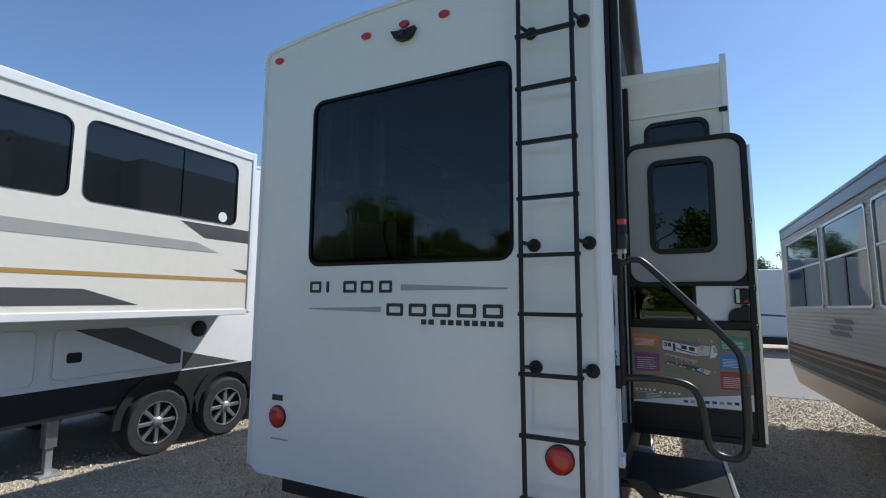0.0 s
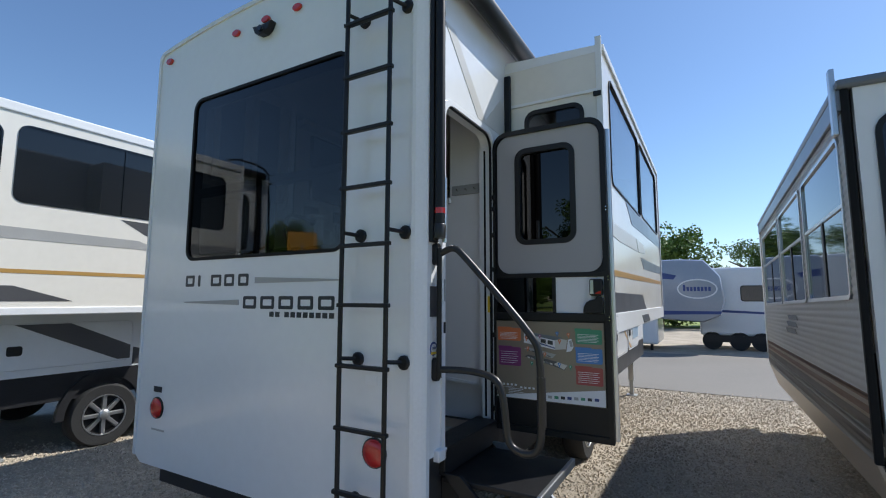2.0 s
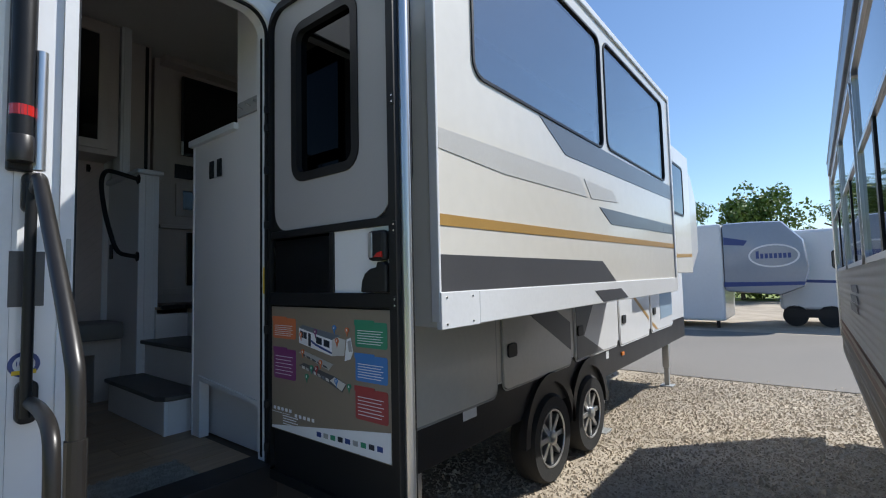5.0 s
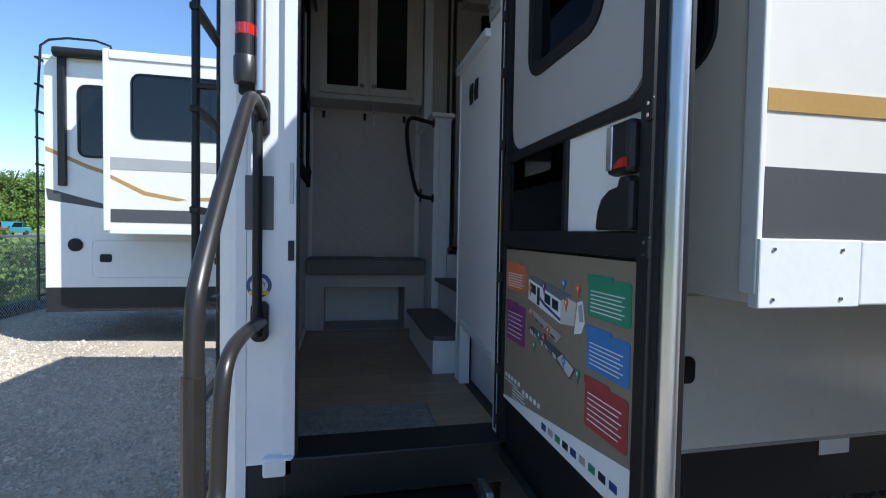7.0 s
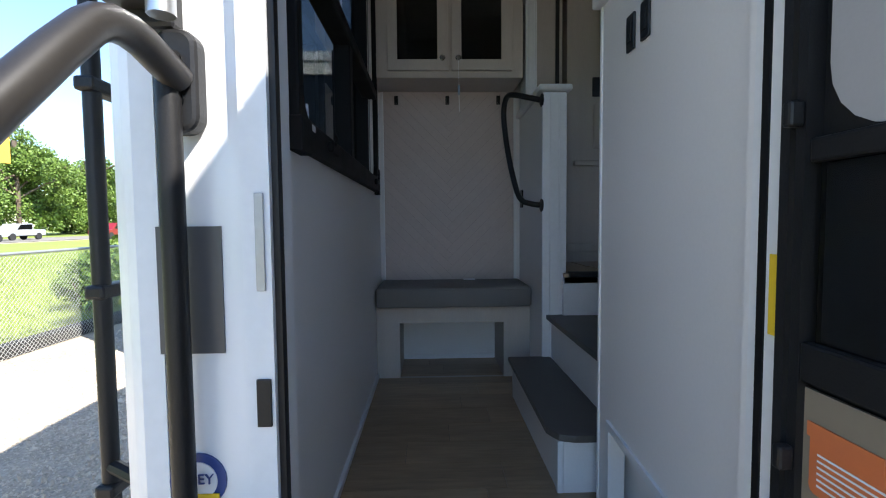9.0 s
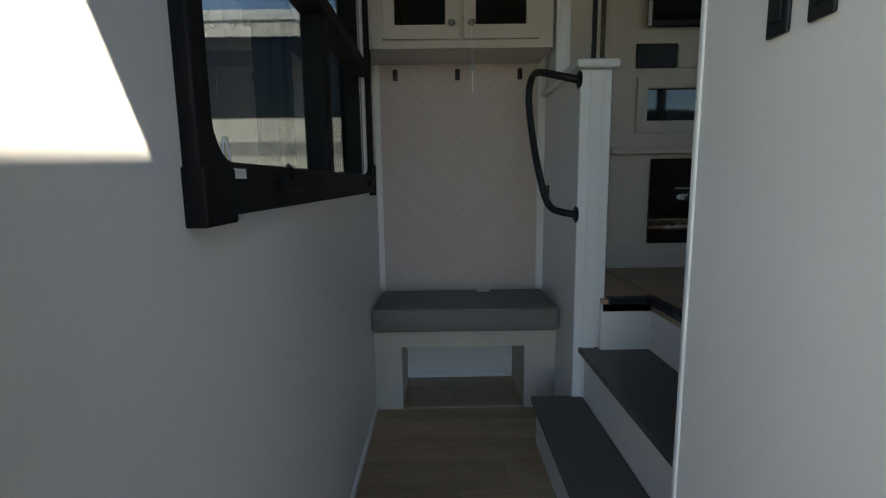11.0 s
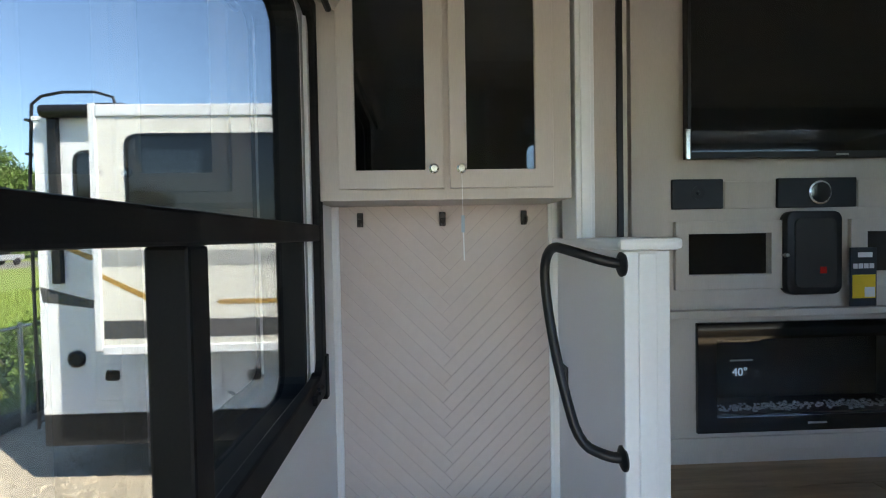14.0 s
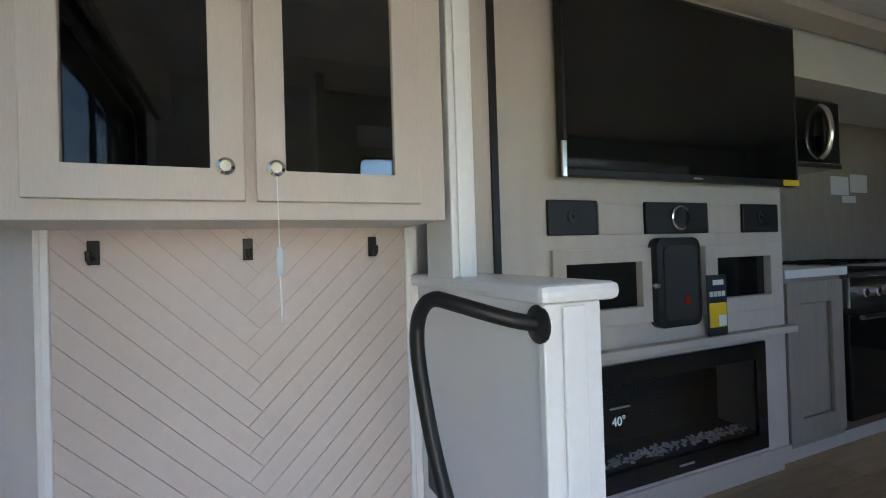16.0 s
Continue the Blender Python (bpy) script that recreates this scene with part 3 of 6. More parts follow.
# awning
aw = part("awning_arm", box(XR, XR + 0.03, YR + 0.06, YR + 0.12, 1.85, 3.4, 0.006), BLACKP, RV, "black awning arm")
part("arm_channel", tube([(XR + 0.055, YR + 0.085, 1.93), (XR + 0.055, YR + 0.085, 3.42)], 0.028, 12), BLACKM, aw, smooth=True)
part("gas_strut", tube([(XR + 0.06, YR + 0.125, 1.85), (XR + 0.06, YR + 0.125, 2.2)], 0.015, 10), ALU, aw, smooth=True)
part("label", lathe([(0.0285, 0), (0.0285, 0.03)], (XR + 0.055, YR + 0.085, 2.0), "z", 14), RED, aw, "red and white label band")
part("arm_foot", lathe([(0.03, 0), (0.032, 0.02), (0.032, 0.07), (0.029, 0.075)], (XR + 0.055, YR + 0.085, 1.87), "z", 14), BRONZE, aw, smooth=True)
part("awning_roll", tube([(XR + 0.1, YR + 0.02, 3.45), (XR + 0.1, 7.9, 3.45)], 0.06, 14), BLACKP, RV, "rolled black awning", smooth=True)
part("awning_rail", box(XR, XR + 0.05, YR + 0.1, 7.8, 3.47, 3.51, 0.01), ALU, RV)
# fold-out grab handles
for z, n in ((1.79, "upper"), (1.19, "lower")):
    g = part("handle_bracket", plate("x", XR, XR + 0.03, rr(2.665, 2.715, z - 0.06, z + 0.06, 0.02), bevel=0.006), BLACKP, RV, "black hinge bracket of the grab handle")
    for k in (-0.02, 0.02):
        part("bolt", lathe([(0.011, 0.03), (0.0105, 0.032), (0.007, 0.0305)], (XR, 2.69, z + k * 1.1), "x", 14), BLACKGLASS, g, "recessed black bolt")
hr = part("grab_handle", tube([(XR + 0.03, 2.695, 1.79), (-0.15, 2.685, 1.825), (-0.09, 2.68, 1.78), (0.28, 2.67, 1.38), (0.31, 2.67, 1.3), (0.312, 2.67, 1.0), (0.3, 2.67, 0.87), (0.23, 2.67, 0.845), (0.15, 2.67, 0.875), (0.138, 2.67, 0.97), (0.125, 2.672, 1.1), (0.09, 2.676, 1.18), (-0.06, 2.685, 1.2), (XR + 0.03, 2.695, 1.19)], 0.0175, 14, rounds=2), BRONZE, RV, "bent bronze grab handle", smooth=True)
part("handle_sleeve", tube([(0.312, 2.67, 0.98), (0.312, 2.67, 1.2)], 0.0205, 14), BRONZE, hr)
part("handle_post", tube([(XR + 0.035, 2.685, 1.15), (XR + 0.035, 2.685, 1.82)], 0.014, 12), BLACKM, hr, smooth=True)
# steps
st = part("entry_step", box(-0.3, 0.25, 2.78, 3.36, 0.6, 0.63, 0.006), BLACKM, RV, "fold-down black entry step with aluminium edge")
part("step_edge", box(0.25, 0.275, 2.76, 3.38, 0.595, 0.64, 0.006), ALU, st)
part("step_tread", box(0.05, 0.5, 2.78, 3.36, 0.34, 0.37, 0.006), BLACKM, st)
part("step_edge", box(0.5, 0.525, 2.76, 3.38, 0.335, 0.38, 0.006), ALU, st)
for y in (2.76, 3.38):
    b = plate("y", y - 0.012, y + 0.012, [(-0.25, 0.66), (-0.15, 0.66), (0.62, -0.02), (0.62, -0.12), (0.56, -0.14)], bevel=0.003)
    part("stringer", b, BLACKM if y < 3 else ALU, st, "step side rail")
part("step_riser", box(-0.29, -0.27, 2.78, 3.36, 0.42, 0.68), BLACKM, st)
decal(st, "y", 2.748, -1, [(0.03 + 0.035 * math.cos(a), 0.5 + 0.02 * math.sin(a)) for a in np.linspace(0, 6.28, 16, endpoint=False)], INKBLUE, "small blue oval label", "label")

# the open door
D0, D1, DX0, DX1 = 3.463, 3.505, -0.252, 0.485
dr = part("entry_door", plate("y", D0, D1, arch(DX0, DX1, 0.73, 2.68, 0.1), [rr(-0.08, 0.28, 1.925, 2.535, 0.06)]), BLACKM, RV, "grey entry door folded open, with a window and screen")
part("door_skin", plate("y", D0 - 0.006, D0, rr(DX0 + 0.025, DX1 - 0.035, 1.72, 2.655, 0.085), [rr(-0.09, 0.29, 1.915, 2.545, 0.065)]), DOORGREY, dr, "smooth grey inner skin")
part("door_window_frame", ring("y", D0 - 0.012, D1 + 0.01, -0.1, 0.3, 1.905, 2.555, 0.075, 0.035), BLACKP, dr)
part("door_glass", plate("y", D0 + 0.014, D0 + 0.02, rr(-0.075, 0.275, 1.93, 2.53, 0.05)), DOORGLASS, dr, "dark glass")
part("door_bar", box(DX0 + 0.01, DX1 - 0.02, D0 - 0.016, D0, 1.69, 1.72, 0.004), BLACKM, dr)
part("door_bar", box(DX0 + 0.01, DX1 - 0.02, D0 - 0.02, D0, 1.42, 1.47, 0.004), BLACKM, dr)
part("slider_panel", box(DX0 + 0.02, 0.15, D0 - 0.008, D0 - 0.002, 1.47, 1.69), CABGLASS, dr, "smoked slider panel")
part("latch_panel", box(0.15, DX1 - 0.032, D0 - 0.006, D0 - 0.001, 1.47, 1.69), PAPER, dr, "white latch panel")
part("slider_bar", box(0.14, 0.162, D0 - 0.014, D0, 1.47, 1.69, 0.003), BLACKM, dr)
part("latch_handle", box(0.372, 0.45, D0 - 0.04, D0 - 0.006, 1.575, 1.675, 0.012), BLACKP, dr, "black door latch with a red tab")
part("latch_tab", plate("y", D0 - 0.046, D0 - 0.039, [(0.405, 1.586), (0.442, 1.586), (0.442, 1.604), (0.425, 1.6)]), RED, dr, "red latch tab")
part("latch_plate", box(0.378, 0.398, D0 - 0.043, D0 - 0.0395, 1.585, 1.668, 0.002), ALU, dr)
part("lock_cover", plate("y", D0 - 0.035, D0 - 0.006, [(0.33, 1.472), (0.45, 1.472), (0.45, 1.56), (0.435, 1.572), (0.41, 1.572), (0.405, 1.555), (0.375, 1.55), (0.35, 1.535), (0.336, 1.51)], bevel=0.006), BLACKP, dr, "black deadbolt cover")
part("kick_panel", box(DX0 + 0.02, DX1 - 0.03, D0 - 0.005, D0, 0.76, 0.92), BLACKM, dr)
part("door_edge", plate("z", 0.74, 2.6, [(DX1, D0 + 0.004)] + [(DX1 + 0.026 * math.sin(a), (D0 + D1) / 2 - 0.019 * math.cos(a)) for a in np.linspace(0.2, 2.94, 11)] + [(DX1, D1 - 0.004)]), ALU, dr, "rounded aluminium door edge", smooth=True)
part("edge_gasket", box(DX1, DX1 + 0.012, D1 - 0.002, D1 + 0.01, 0.74, 2.6, 0.003), BLACKP, dr)
for z in (1.44, 1.68, 2.1):
    st_ = part("edge_strike", box(DX1 - 0.012, DX1 + 0.006, D0 - 0.026, D0 - 0.02, z - 0.02, z + 0.02, 0.002), BLACKP, dr)
    for k in (-0.01, 0.01):
        part("screw", lathe([(0.004, -0.028), (0.003, -0.025)], (DX1 - 0.003, D0, z + k), "y", 8), CHROME, st_)
part("door_rim", plate("y", D0 - 0.022, D0, arch(DX0 - 0.003, DX1 + 0.002, 0.725, 2.685, 0.105), [arch(DX0 + 0.012, DX1 - 0.03, 0.76, 2.655, 0.08)]), BLACKM, dr, "black door rim")
for z in (0.85, 1.02, 1.32, 1.75, 1.98, 2.16, 2.24):
    part("hinge", box(XR + 0.015, XR + 0.03, D0 - 0.042, D0 - 0.0225, z - 0.016, z + 0.016, 0.004), BLACKP, dr)
part("jamb_seal", box(-0.325, -0.312, 3.4465, 3.4505, 0.79, 2.58), FRAMEB, RV, "black jamb seal")
part("door_tab", box(-0.302, -0.286, 3.447, 3.4505, 1.465, 1.575), YELLOW, dr, "yellow safety tape")
po = part("door_poster", plate("y", D0 - 0.012, D0 - 0.007, rect(DX0 + 0.012, DX1 - 0.04, 0.925, 1.413)), POSTER, dr, "taupe poster with a camper drawing and coloured boxes")
PY = D0 - 0.012


def print_(u0, u1, v0, v1, mat, name="print_box"):
    part(name, plate("y", PY - 0.0015, PY, rr(u0, u1, v0, v1, 0.008, 2)), mat, po)
    part("print_tab", plate("y", PY - 0.0024, PY, rect(u0 - 0.004, u0 + (u1 - u0) * 0.6, v1 - 0.012, v1 + 0.006)), mat, po)
    for i in range(6):
        z = v1 - 0.03 - i * (v1 - v0 - 0.035) / 6
        part("print_line", plate("y", PY - 0.0022, PY - 0.0015, rect(u0 + 0.012, u1 - 0.02 - 0.01 * (i % 2), z - 0.0014, z + 0.001)), PAPER, po)


print_(-0.228, -0.072, 1.287, 1.368, P_ORANGE)
print_(-0.222, -0.072, 1.128, 1.246, P_PURPLE)
print_(0.277, 0.432, 1.286, 1.372, P_GREEN)
print_(0.277, 0.432, 1.172, 1.26, P_BLUE)
print_(0.275, 0.432, 1.045, 1.15, P_RED)


def ink(pts, mat, name="print_shape", lift=0.0):
    """One flat printed patch of the poster."""
    return part(name, plate("y", PY - 0.0016 - lift, PY - lift, pts), mat, po)


ink([(DX0 + 0.014, 0.928), (DX1 - 0.042, 0.928), (DX1 - 0.042, 1.025), (DX0 + 0.014, 0.936)], PAPER, "print_band")
for i in range(9):
    ink(rect(0.06 + i * 0.04, 0.085 + i * 0.04, 0.945 + i * 0.0015, 0.962 + i * 0.0015), (INKBLUE, GREYSTRIPE, P_GREEN, INK)[i % 4], "print_block", 0.0016)
for i in range(10):
    ink(rect(-0.225 + i * 0.027 + 0.01 * (i > 4), -0.211 + i * 0.027 + 0.01 * (i > 4), 1.002 - 0.012 * (i > 4), 1.014 - 0.012 * (i > 4)), PAPER, "print_block")
ink(rect(-0.235, -0.115, 0.992, 0.9935), PAPER, "print_line")
for i in range(4):
    ink(rect(-0.16, -0.06 - 0.012 * (i % 2), 0.983 - i * 0.01, 0.986 - i * 0.01), PAPER, "print_line")
# exploded drawing: camper shell, nose, floor deck and furniture strip
ink([(-0.05, 1.335), (0.15, 1.3), (0.15, 1.243), (-0.05, 1.277)], PAPER, "print_camper")
ink([(-0.05, 1.335), (-0.03, 1.347), (0.2, 1.318), (0.15, 1.3)], SLATE, "print_roof")
ink([(0.15, 1.3), (0.175, 1.312), (0.225, 1.305), (0.217, 1.25), (0.15, 1.243)], PALE, "print_slide")
ink([(0.232, 1.308), (0.252, 1.314), (0.264, 1.266), (0.25, 1.24), (0.22, 1.232)], PAPER, "print_nose")
ink([(0.238, 1.3), (0.252, 1.306), (0.261, 1.268), (0.245, 1.265)], GREYSTRIPE, "print_nose_cap", 0.0016)
for u in (-0.04, -0.018, 0.06, 0.105):
    w = 0.018 if u < 0 else 0.032
    ink([(u, 1.318 - u * 0.17), (u + w, 1.318 - (u + w) * 0.17), (u + w, 1.294 - (u + w) * 0.17), (u, 1.294 - u * 0.17)], INK, "print_window", 0.0016)
ink([(0.012, 1.318), (0.026, 1.315), (0.026, 1.268), (0.012, 1.27)], INK, "print_door", 0.0016)
ink([(0.03, 1.285), (0.06, 1.272), (0.15, 1.25), (0.15, 1.256), (0.06, 1.28), (0.03, 1.293)], INKBLUE, "print_stripe", 0.0016)
ink([(-0.052, 1.24), (-0.025, 1.25), (0.156, 1.214), (0.13, 1.19)], GREYSTRIPE, "print_deck")
for i in range(5):
    ink([(-0.035 + i * 0.033, 1.24 - i * 0.008), (-0.015 + i * 0.033, 1.236 - i * 0.008), (-0.008 + i * 0.033, 1.229 - i * 0.008), (-0.028 + i * 0.033, 1.232 - i * 0.008)], DARKSTRIPE, "print_frame", 0.0016)
ink([(-0.049, 1.192), (-0.02, 1.203), (0.16, 1.172), (0.228, 1.152), (0.205, 1.122), (0.13, 1.146)], DARKSTRIPE, "print_interior")
ink([(0.14, 1.155), (0.165, 1.17), (0.225, 1.152), (0.204, 1.126)], PALE, "print_bed_deck", 0.0016)
for i in range(7):
    u = -0.03 + i * 0.024
    ink([(u, 1.193 - i * 0.005), (u + 0.016, 1.19 - i * 0.005), (u + 0.02, 1.18 - i * 0.005), (u + 0.004, 1.183 - i * 0.005)], (PALE, GREYSTRIPE, SLATE)[i % 3], "print_furniture", 0.0016)
for u, v, m in ((0.165, 1.345, P_BLUE), (0.235, 1.34, P_ORANGE), (0.18, 1.3, P_ORANGE), (-0.035, 1.31, P_ORANGE), (0.055, 1.325, P_PURPLE), (-0.025, 1.245, P_ORANGE), (0.085, 1.215, P_ORANGE), (0.06, 1.19, P_RED), (0.03, 1.19, P_GREEN), (0.0, 1.155, P_GREEN), (0.175, 1.158, P_BLUE), (0.243, 1.147, P_GREEN)):
    pin = part("print_pin", lathe([(0.0095, -0.004), (0.0095, 0)], (u, PY, v), "y", 14), m, po)
    part("pin_point", plate("y", PY - 0.0036, PY - 0.002, [(u - 0.005, v - 0.007), (u + 0.005, v - 0.007), (u + 0.001, v - 0.024)]), m, po)
    part("pin_mark", plate("y", PY - 0.0046, PY - 0.004, rect(u - 0.002, u + 0.002, v - 0.004, v + 0.004)), PAPER, po)

# slide-out room
SX, SY0, SY1, SZ0, SZ1 = 0.43, 3.725, 7.55, 1.33, 3.3
W1, W2 = (3.98, 5.57, 2.37, 3.17), (5.64, 7.28, 2.395, 3.19)
sl = part("slide_out", plate("x", SX - 0.03, SX, rect(SY0, SY1, SZ0, SZ1), [rr(*W1, 0.08), rr(*W2, 0.08)]), CREAM, RV, "off-white slide-out room with striped side")
part("slide_end", plate("y", SY0 + 0.002, SY0 + 0.03, rect(XR - 0.02, SX - 0.03, SZ0, SZ1 - 0.05), [rr(-0.12, 0.31, 1.85, 2.92, 0.08)]), CREAM, sl)
part("slide_end", plate("y", SY1 - 0.03, SY1, rect(XR - 0.02, SX - 0.03, SZ0, SZ1 - 0.05)), CREAM, sl)
part("slide_roof", plate("y", SY0, SY1, [(XR, SZ1 - 0.05), (SX - 0.03, SZ1 - 0.05), (SX - 0.03, SZ1), (XR, SZ1 + 0.03)]), WHITE, sl)
part("slide_floor", box(XR, SX - 0.03, SY0 + 0.03, SY1 - 0.03, SZ0, SZ0 + 0.09), SKIRT, sl)
part("slide_cap", box(SX - 0.035, SX + 0.006, SY0 - 0.006, SY0 + 0.008, SZ0 + 0.02, SZ1 + 0.06, 0.003), TRIMWHITE, sl, "white corner extrusion")
part("slide_cap", box(SX - 0.035, SX + 0.014, SY1 - 0.04, SY1 + 0.014, SZ0 + 0.02, SZ1 + 0.04, 0.008), TRIMWHITE, sl)
part("slide_top_trim", box(SX - 0.035, SX + 0.016, SY0 + 0.04, SY1 - 0.04, SZ1 - 0.03, SZ1 + 0.02, 0.008), TRIMWHITE, sl)
part("slide_bottom_trim", box(SX - 0.01, SX + 0.012, SY0 + 0.25, SY1, SZ0 - 0.005, SZ0 + 0.13, 0.004), TRIMWHITE, sl)
part("corner_guard", box(SX - 0.012, SX + 0.0125, SY0 - 0.004, SY0 + 0.249, SZ0 - 0.008, SZ0 + 0.131, 0.003), TRIMWHITE, sl)
for y, z in ((SY0 + 0.03, 1.44), (SY0 + 0.2, 1.44), (SY0 + 0.03, 1.34), (SY0 + 0.2, 1.34)):
    part("screw", lathe([(0.005, 0.0125), (0.004, 0.015)], (SX, y, z), "x", 8), CHROME, sl)
part("slide_latch", box(SX - 0.055, SX - 0.002, SY0 - 0.018, SY0 - 0.007, 2.93, 2.965, 0.003), BLACKP, sl, "black slide latch")
part("slide_seal", box(XR, XR + 0.05, SY0 - 0.03, SY0 + 0.002, SZ0, SZ1 - 0.08, 0.01), BLACKP, sl, "black bulb seal")
part("slide_lip", box(XR, SX, SY0 - 0.012, SY0 + 0.002, 2.965, 2.985), TRIMWHITE, sl)
pane_window(sl, "y", SY0, -1, -0.12, 0.31, 1.85, 2.92, 0.08)
pane_window(sl, "x", SX, 1, *W1, 0.08, mat=CLEAR, rim=0.014)
pane_window(sl, "x", SX, 1, *W2, 0.08, mat=CLEAR, rim=0.014)
for pts, m, lb in (
    ([(SY0 + 0.012, 1.713), (SY1 - 0.03, 1.755), (SY1 - 0.03, 1.8), (SY0 + 0.012, 1.757)], GOLD, "gold pinstripe"),
    ([(SY0 + 0.012, 1.462), (5.71, 1.462), (5.45, 1.6), (SY0 + 0.012, 1.603)], DARKSTRIPE, "charcoal stripe"),
    ([(4.6, 2.362), (4.92, 2.21), (SY1 - 0.03, 2.25), (SY1 - 0.03, 2.388), (6.6, 2.375)], SLATE, "slate grey stripe"),
    ([(5.44, 1.96), (5.66, 1.86), (SY1 - 0.03, 1.9), (SY1 - 0.03, 1.99)], SLATE, "slate grey stripe"),
    ([(SY0 + 0.012, 2.09), (5.11, 2.115), (5.23, 2.0), (4.22, 1.985), (SY0 + 0.012, 2.01)], PALE, "pale silver stripe"),
    ([(5.19, 2.11), (5.3, 2.0), (5.82, 2.03), (5.72, 2.1)], PALE, "pale silver stripe"),
):
    decal(sl, "x", SX, 1, pts, m, lb)
decal(sl, "x", SX + 0.012, 1, [(5.27, 1.41), (5.41, 1.335), (5.92, 1.34), (5.77, 1.41)], DARKSTRIPE, "charcoal stripe")
# lower side: baggage doors, wheels, leg
decal(RV, "x", XR, 1, rect(3.5, 6.6, 0.76, 1.33), GREY_G, "grey gelcoat lower side", "lower_panel")
hatch(RV, XR + 0.003, 1, 3.85, 5.19, 0.68, 1.25, GREY_G, 4.12, 0.98)
hatch(RV, XR + 0.003, 1, 5.29, 6.47, 0.7, 1.25, GREY_G, 5.4, 0.97)
hatch(RV, XR + 0.003, 1, 6.58, 7.75, 0.71, 1.25, WHITE, 6.68, 0.98)
hatch(RV, XR + 0.003, 1, 7.87, 9.06, 0.69, 1.25, WHITE, 7.99, 0.98)
hatch(RV, XR + 0.003, 1, 9.2, 10.4, 0.7, 1.25, WHITE, 9.32, 0.98)
decal(RV, "x", XR + 0.018, 1, [(5.62, 1.24), (6.1, 1.24), (6.46, 1.08), (6.46, 0.83)], DARKSTRIPE, "charcoal stripe")
decal(RV, "x", XR + 0.018, 1, [(6.6, 1.24), (7.07, 1.24), (6.78, 0.92), (7.28, 0.72), (6.6, 0.72)], DARKSTRIPE, "charcoal stripe")
decal(RV, "x", XR + 0.018, 1, [(8.33, 1.24), (8.43, 1.24), (9.05, 0.93), (9.05, 0.88)], GOLD, "gold pinstripe")
decal(RV, "x", XR + 0.018, 1, [(9.22, 0.84), (9.22, 0.79), (9.4, 0.72), (9.5, 0.72)], GOLD, "gold pinstripe")
decal(RV, "x", XR + 0.018, 1, [(9.66, 0.84), (10.38, 0.86), (10.38, 1.24), (9.66, 1.24)], BLUEVINYL, "pale blue panel of the stripes")
part("side_marker", box(XR - 0.004, XR + 0.014, 7.91, 7.99, 0.565, 0.605, 0.004), AMBER, RV, "small amber side marker")
decal(RV, "x", XR - 0.004, 1, rect(7.42, 7.5, 0.6, 0.68), PAPER, name="sticker")
for y in (6.02, 6.88):
    arch = [(y + 0.47 * math.cos(a), 0.2 + 0.5 * math.sin(a)) for a in np.linspace(0, math.pi, 17)] + [(y + 0.4 * math.cos(a), 0.2 + 0.42 * math.sin(a)) for a in np.linspace(math.pi, 0, 17)]
    part("wheel_arch", plate("x", XR - 0.03, XR + 0.03, arch), SKIRT, RV, "charcoal wheel arch", smooth=True)
    wheel(RV, XR - 0.08, y, 0.165, 0.36)
    wheel(RV, XL + 0.12, y, 0.165, 0.36, -1)
for y, x in ((10.7, -0.45), (7.62, -0.45), (4.55, -0.5)):
    lg = part("jack_leg", box(x - 0.05, x + 0.05, y - 0.05, y + 0.05, lay(x, y) + 0.3, 0.7, 0.004), ALU, RV, "square jack leg")
    part("jack_tube", box(x - 0.035, x + 0.035, y - 0.035, y + 0.035, lay(x, y) + 0.02, lay(x, y) + 0.32, 0.003), GALV, lg)
    part("jack_foot", box(x - 0.1, x + 0.1, y - 0.1, y + 0.1, lay(x, y), lay(x, y) + 0.02, 0.004), GALV, lg)
decal(RV, "x", XR, 1, rect(4.8, 4.95, 0.6, 0.7), PAPER, name="sticker")
bs = part("bedroom_slide", box(XR, 0.02, 8.7, 10.7, 1.5, 3.35, 0.01), CREAM, RV, "small bedroom slide-out")
pane_window(bs, "x", 0.02, 1, 9.1, 10.2, 2.35, 3.1, 0.08, mat=BLACKGLASS, flush=True)
decal(bs, "x", 0.02, 1, [(8.72, 1.7), (10.68, 1.75), (10.68, 1.8), (8.72, 1.75)], GOLD)

# -- the neighbouring camper --
NB = thing("neighbour_camper", (-6.5, 3.9, -0.16), "cream fifth-wheel camper with charcoal and gold stripes, slide-out extended", "camper")
NX, NS = -5.3, -4.8
part("side_wall", box(NX - 0.06, NX, -0.55, 9.0, 0.72, 3.5), WHITE, NB)
part("rear_wall", box(NX - 2.5, NX - 0.06, -0.55, -0.49, 0.45, 3.5), WHITE, NB)
part("far_wall", box(NX - 2.56, NX - 2.5, -0.55, 9.0, 0.45, 3.5), WHITE, NB)
part("front_wall", box(NX - 2.5, NX - 0.06, 8.94, 9.0, 0.45, 3.5), WHITE, NB)
part("roof", plate("y", -0.56, 9.0, [(NX - 2.57, 3.5), (NX - 1.3, 3.6), (NX + 0.01, 3.5), (NX + 0.01, 3.46), (NX - 2.57, 3.46)]), WHITE, NB)
part("skirt", box(NX - 0.05, NX - 0.004, -0.55, 9.0, 0.42, 0.74), SKIRT, NB, "charcoal skirt")
part("underbody", box(NX - 2.3, NX - 0.3, 0, 8.5, 0.4, 0.6), SKIRT, NB)
NW1, NW2 = (0.57, 2.22, 2.48, 3.22), (2.33, 4.02, 2.48, 3.26)
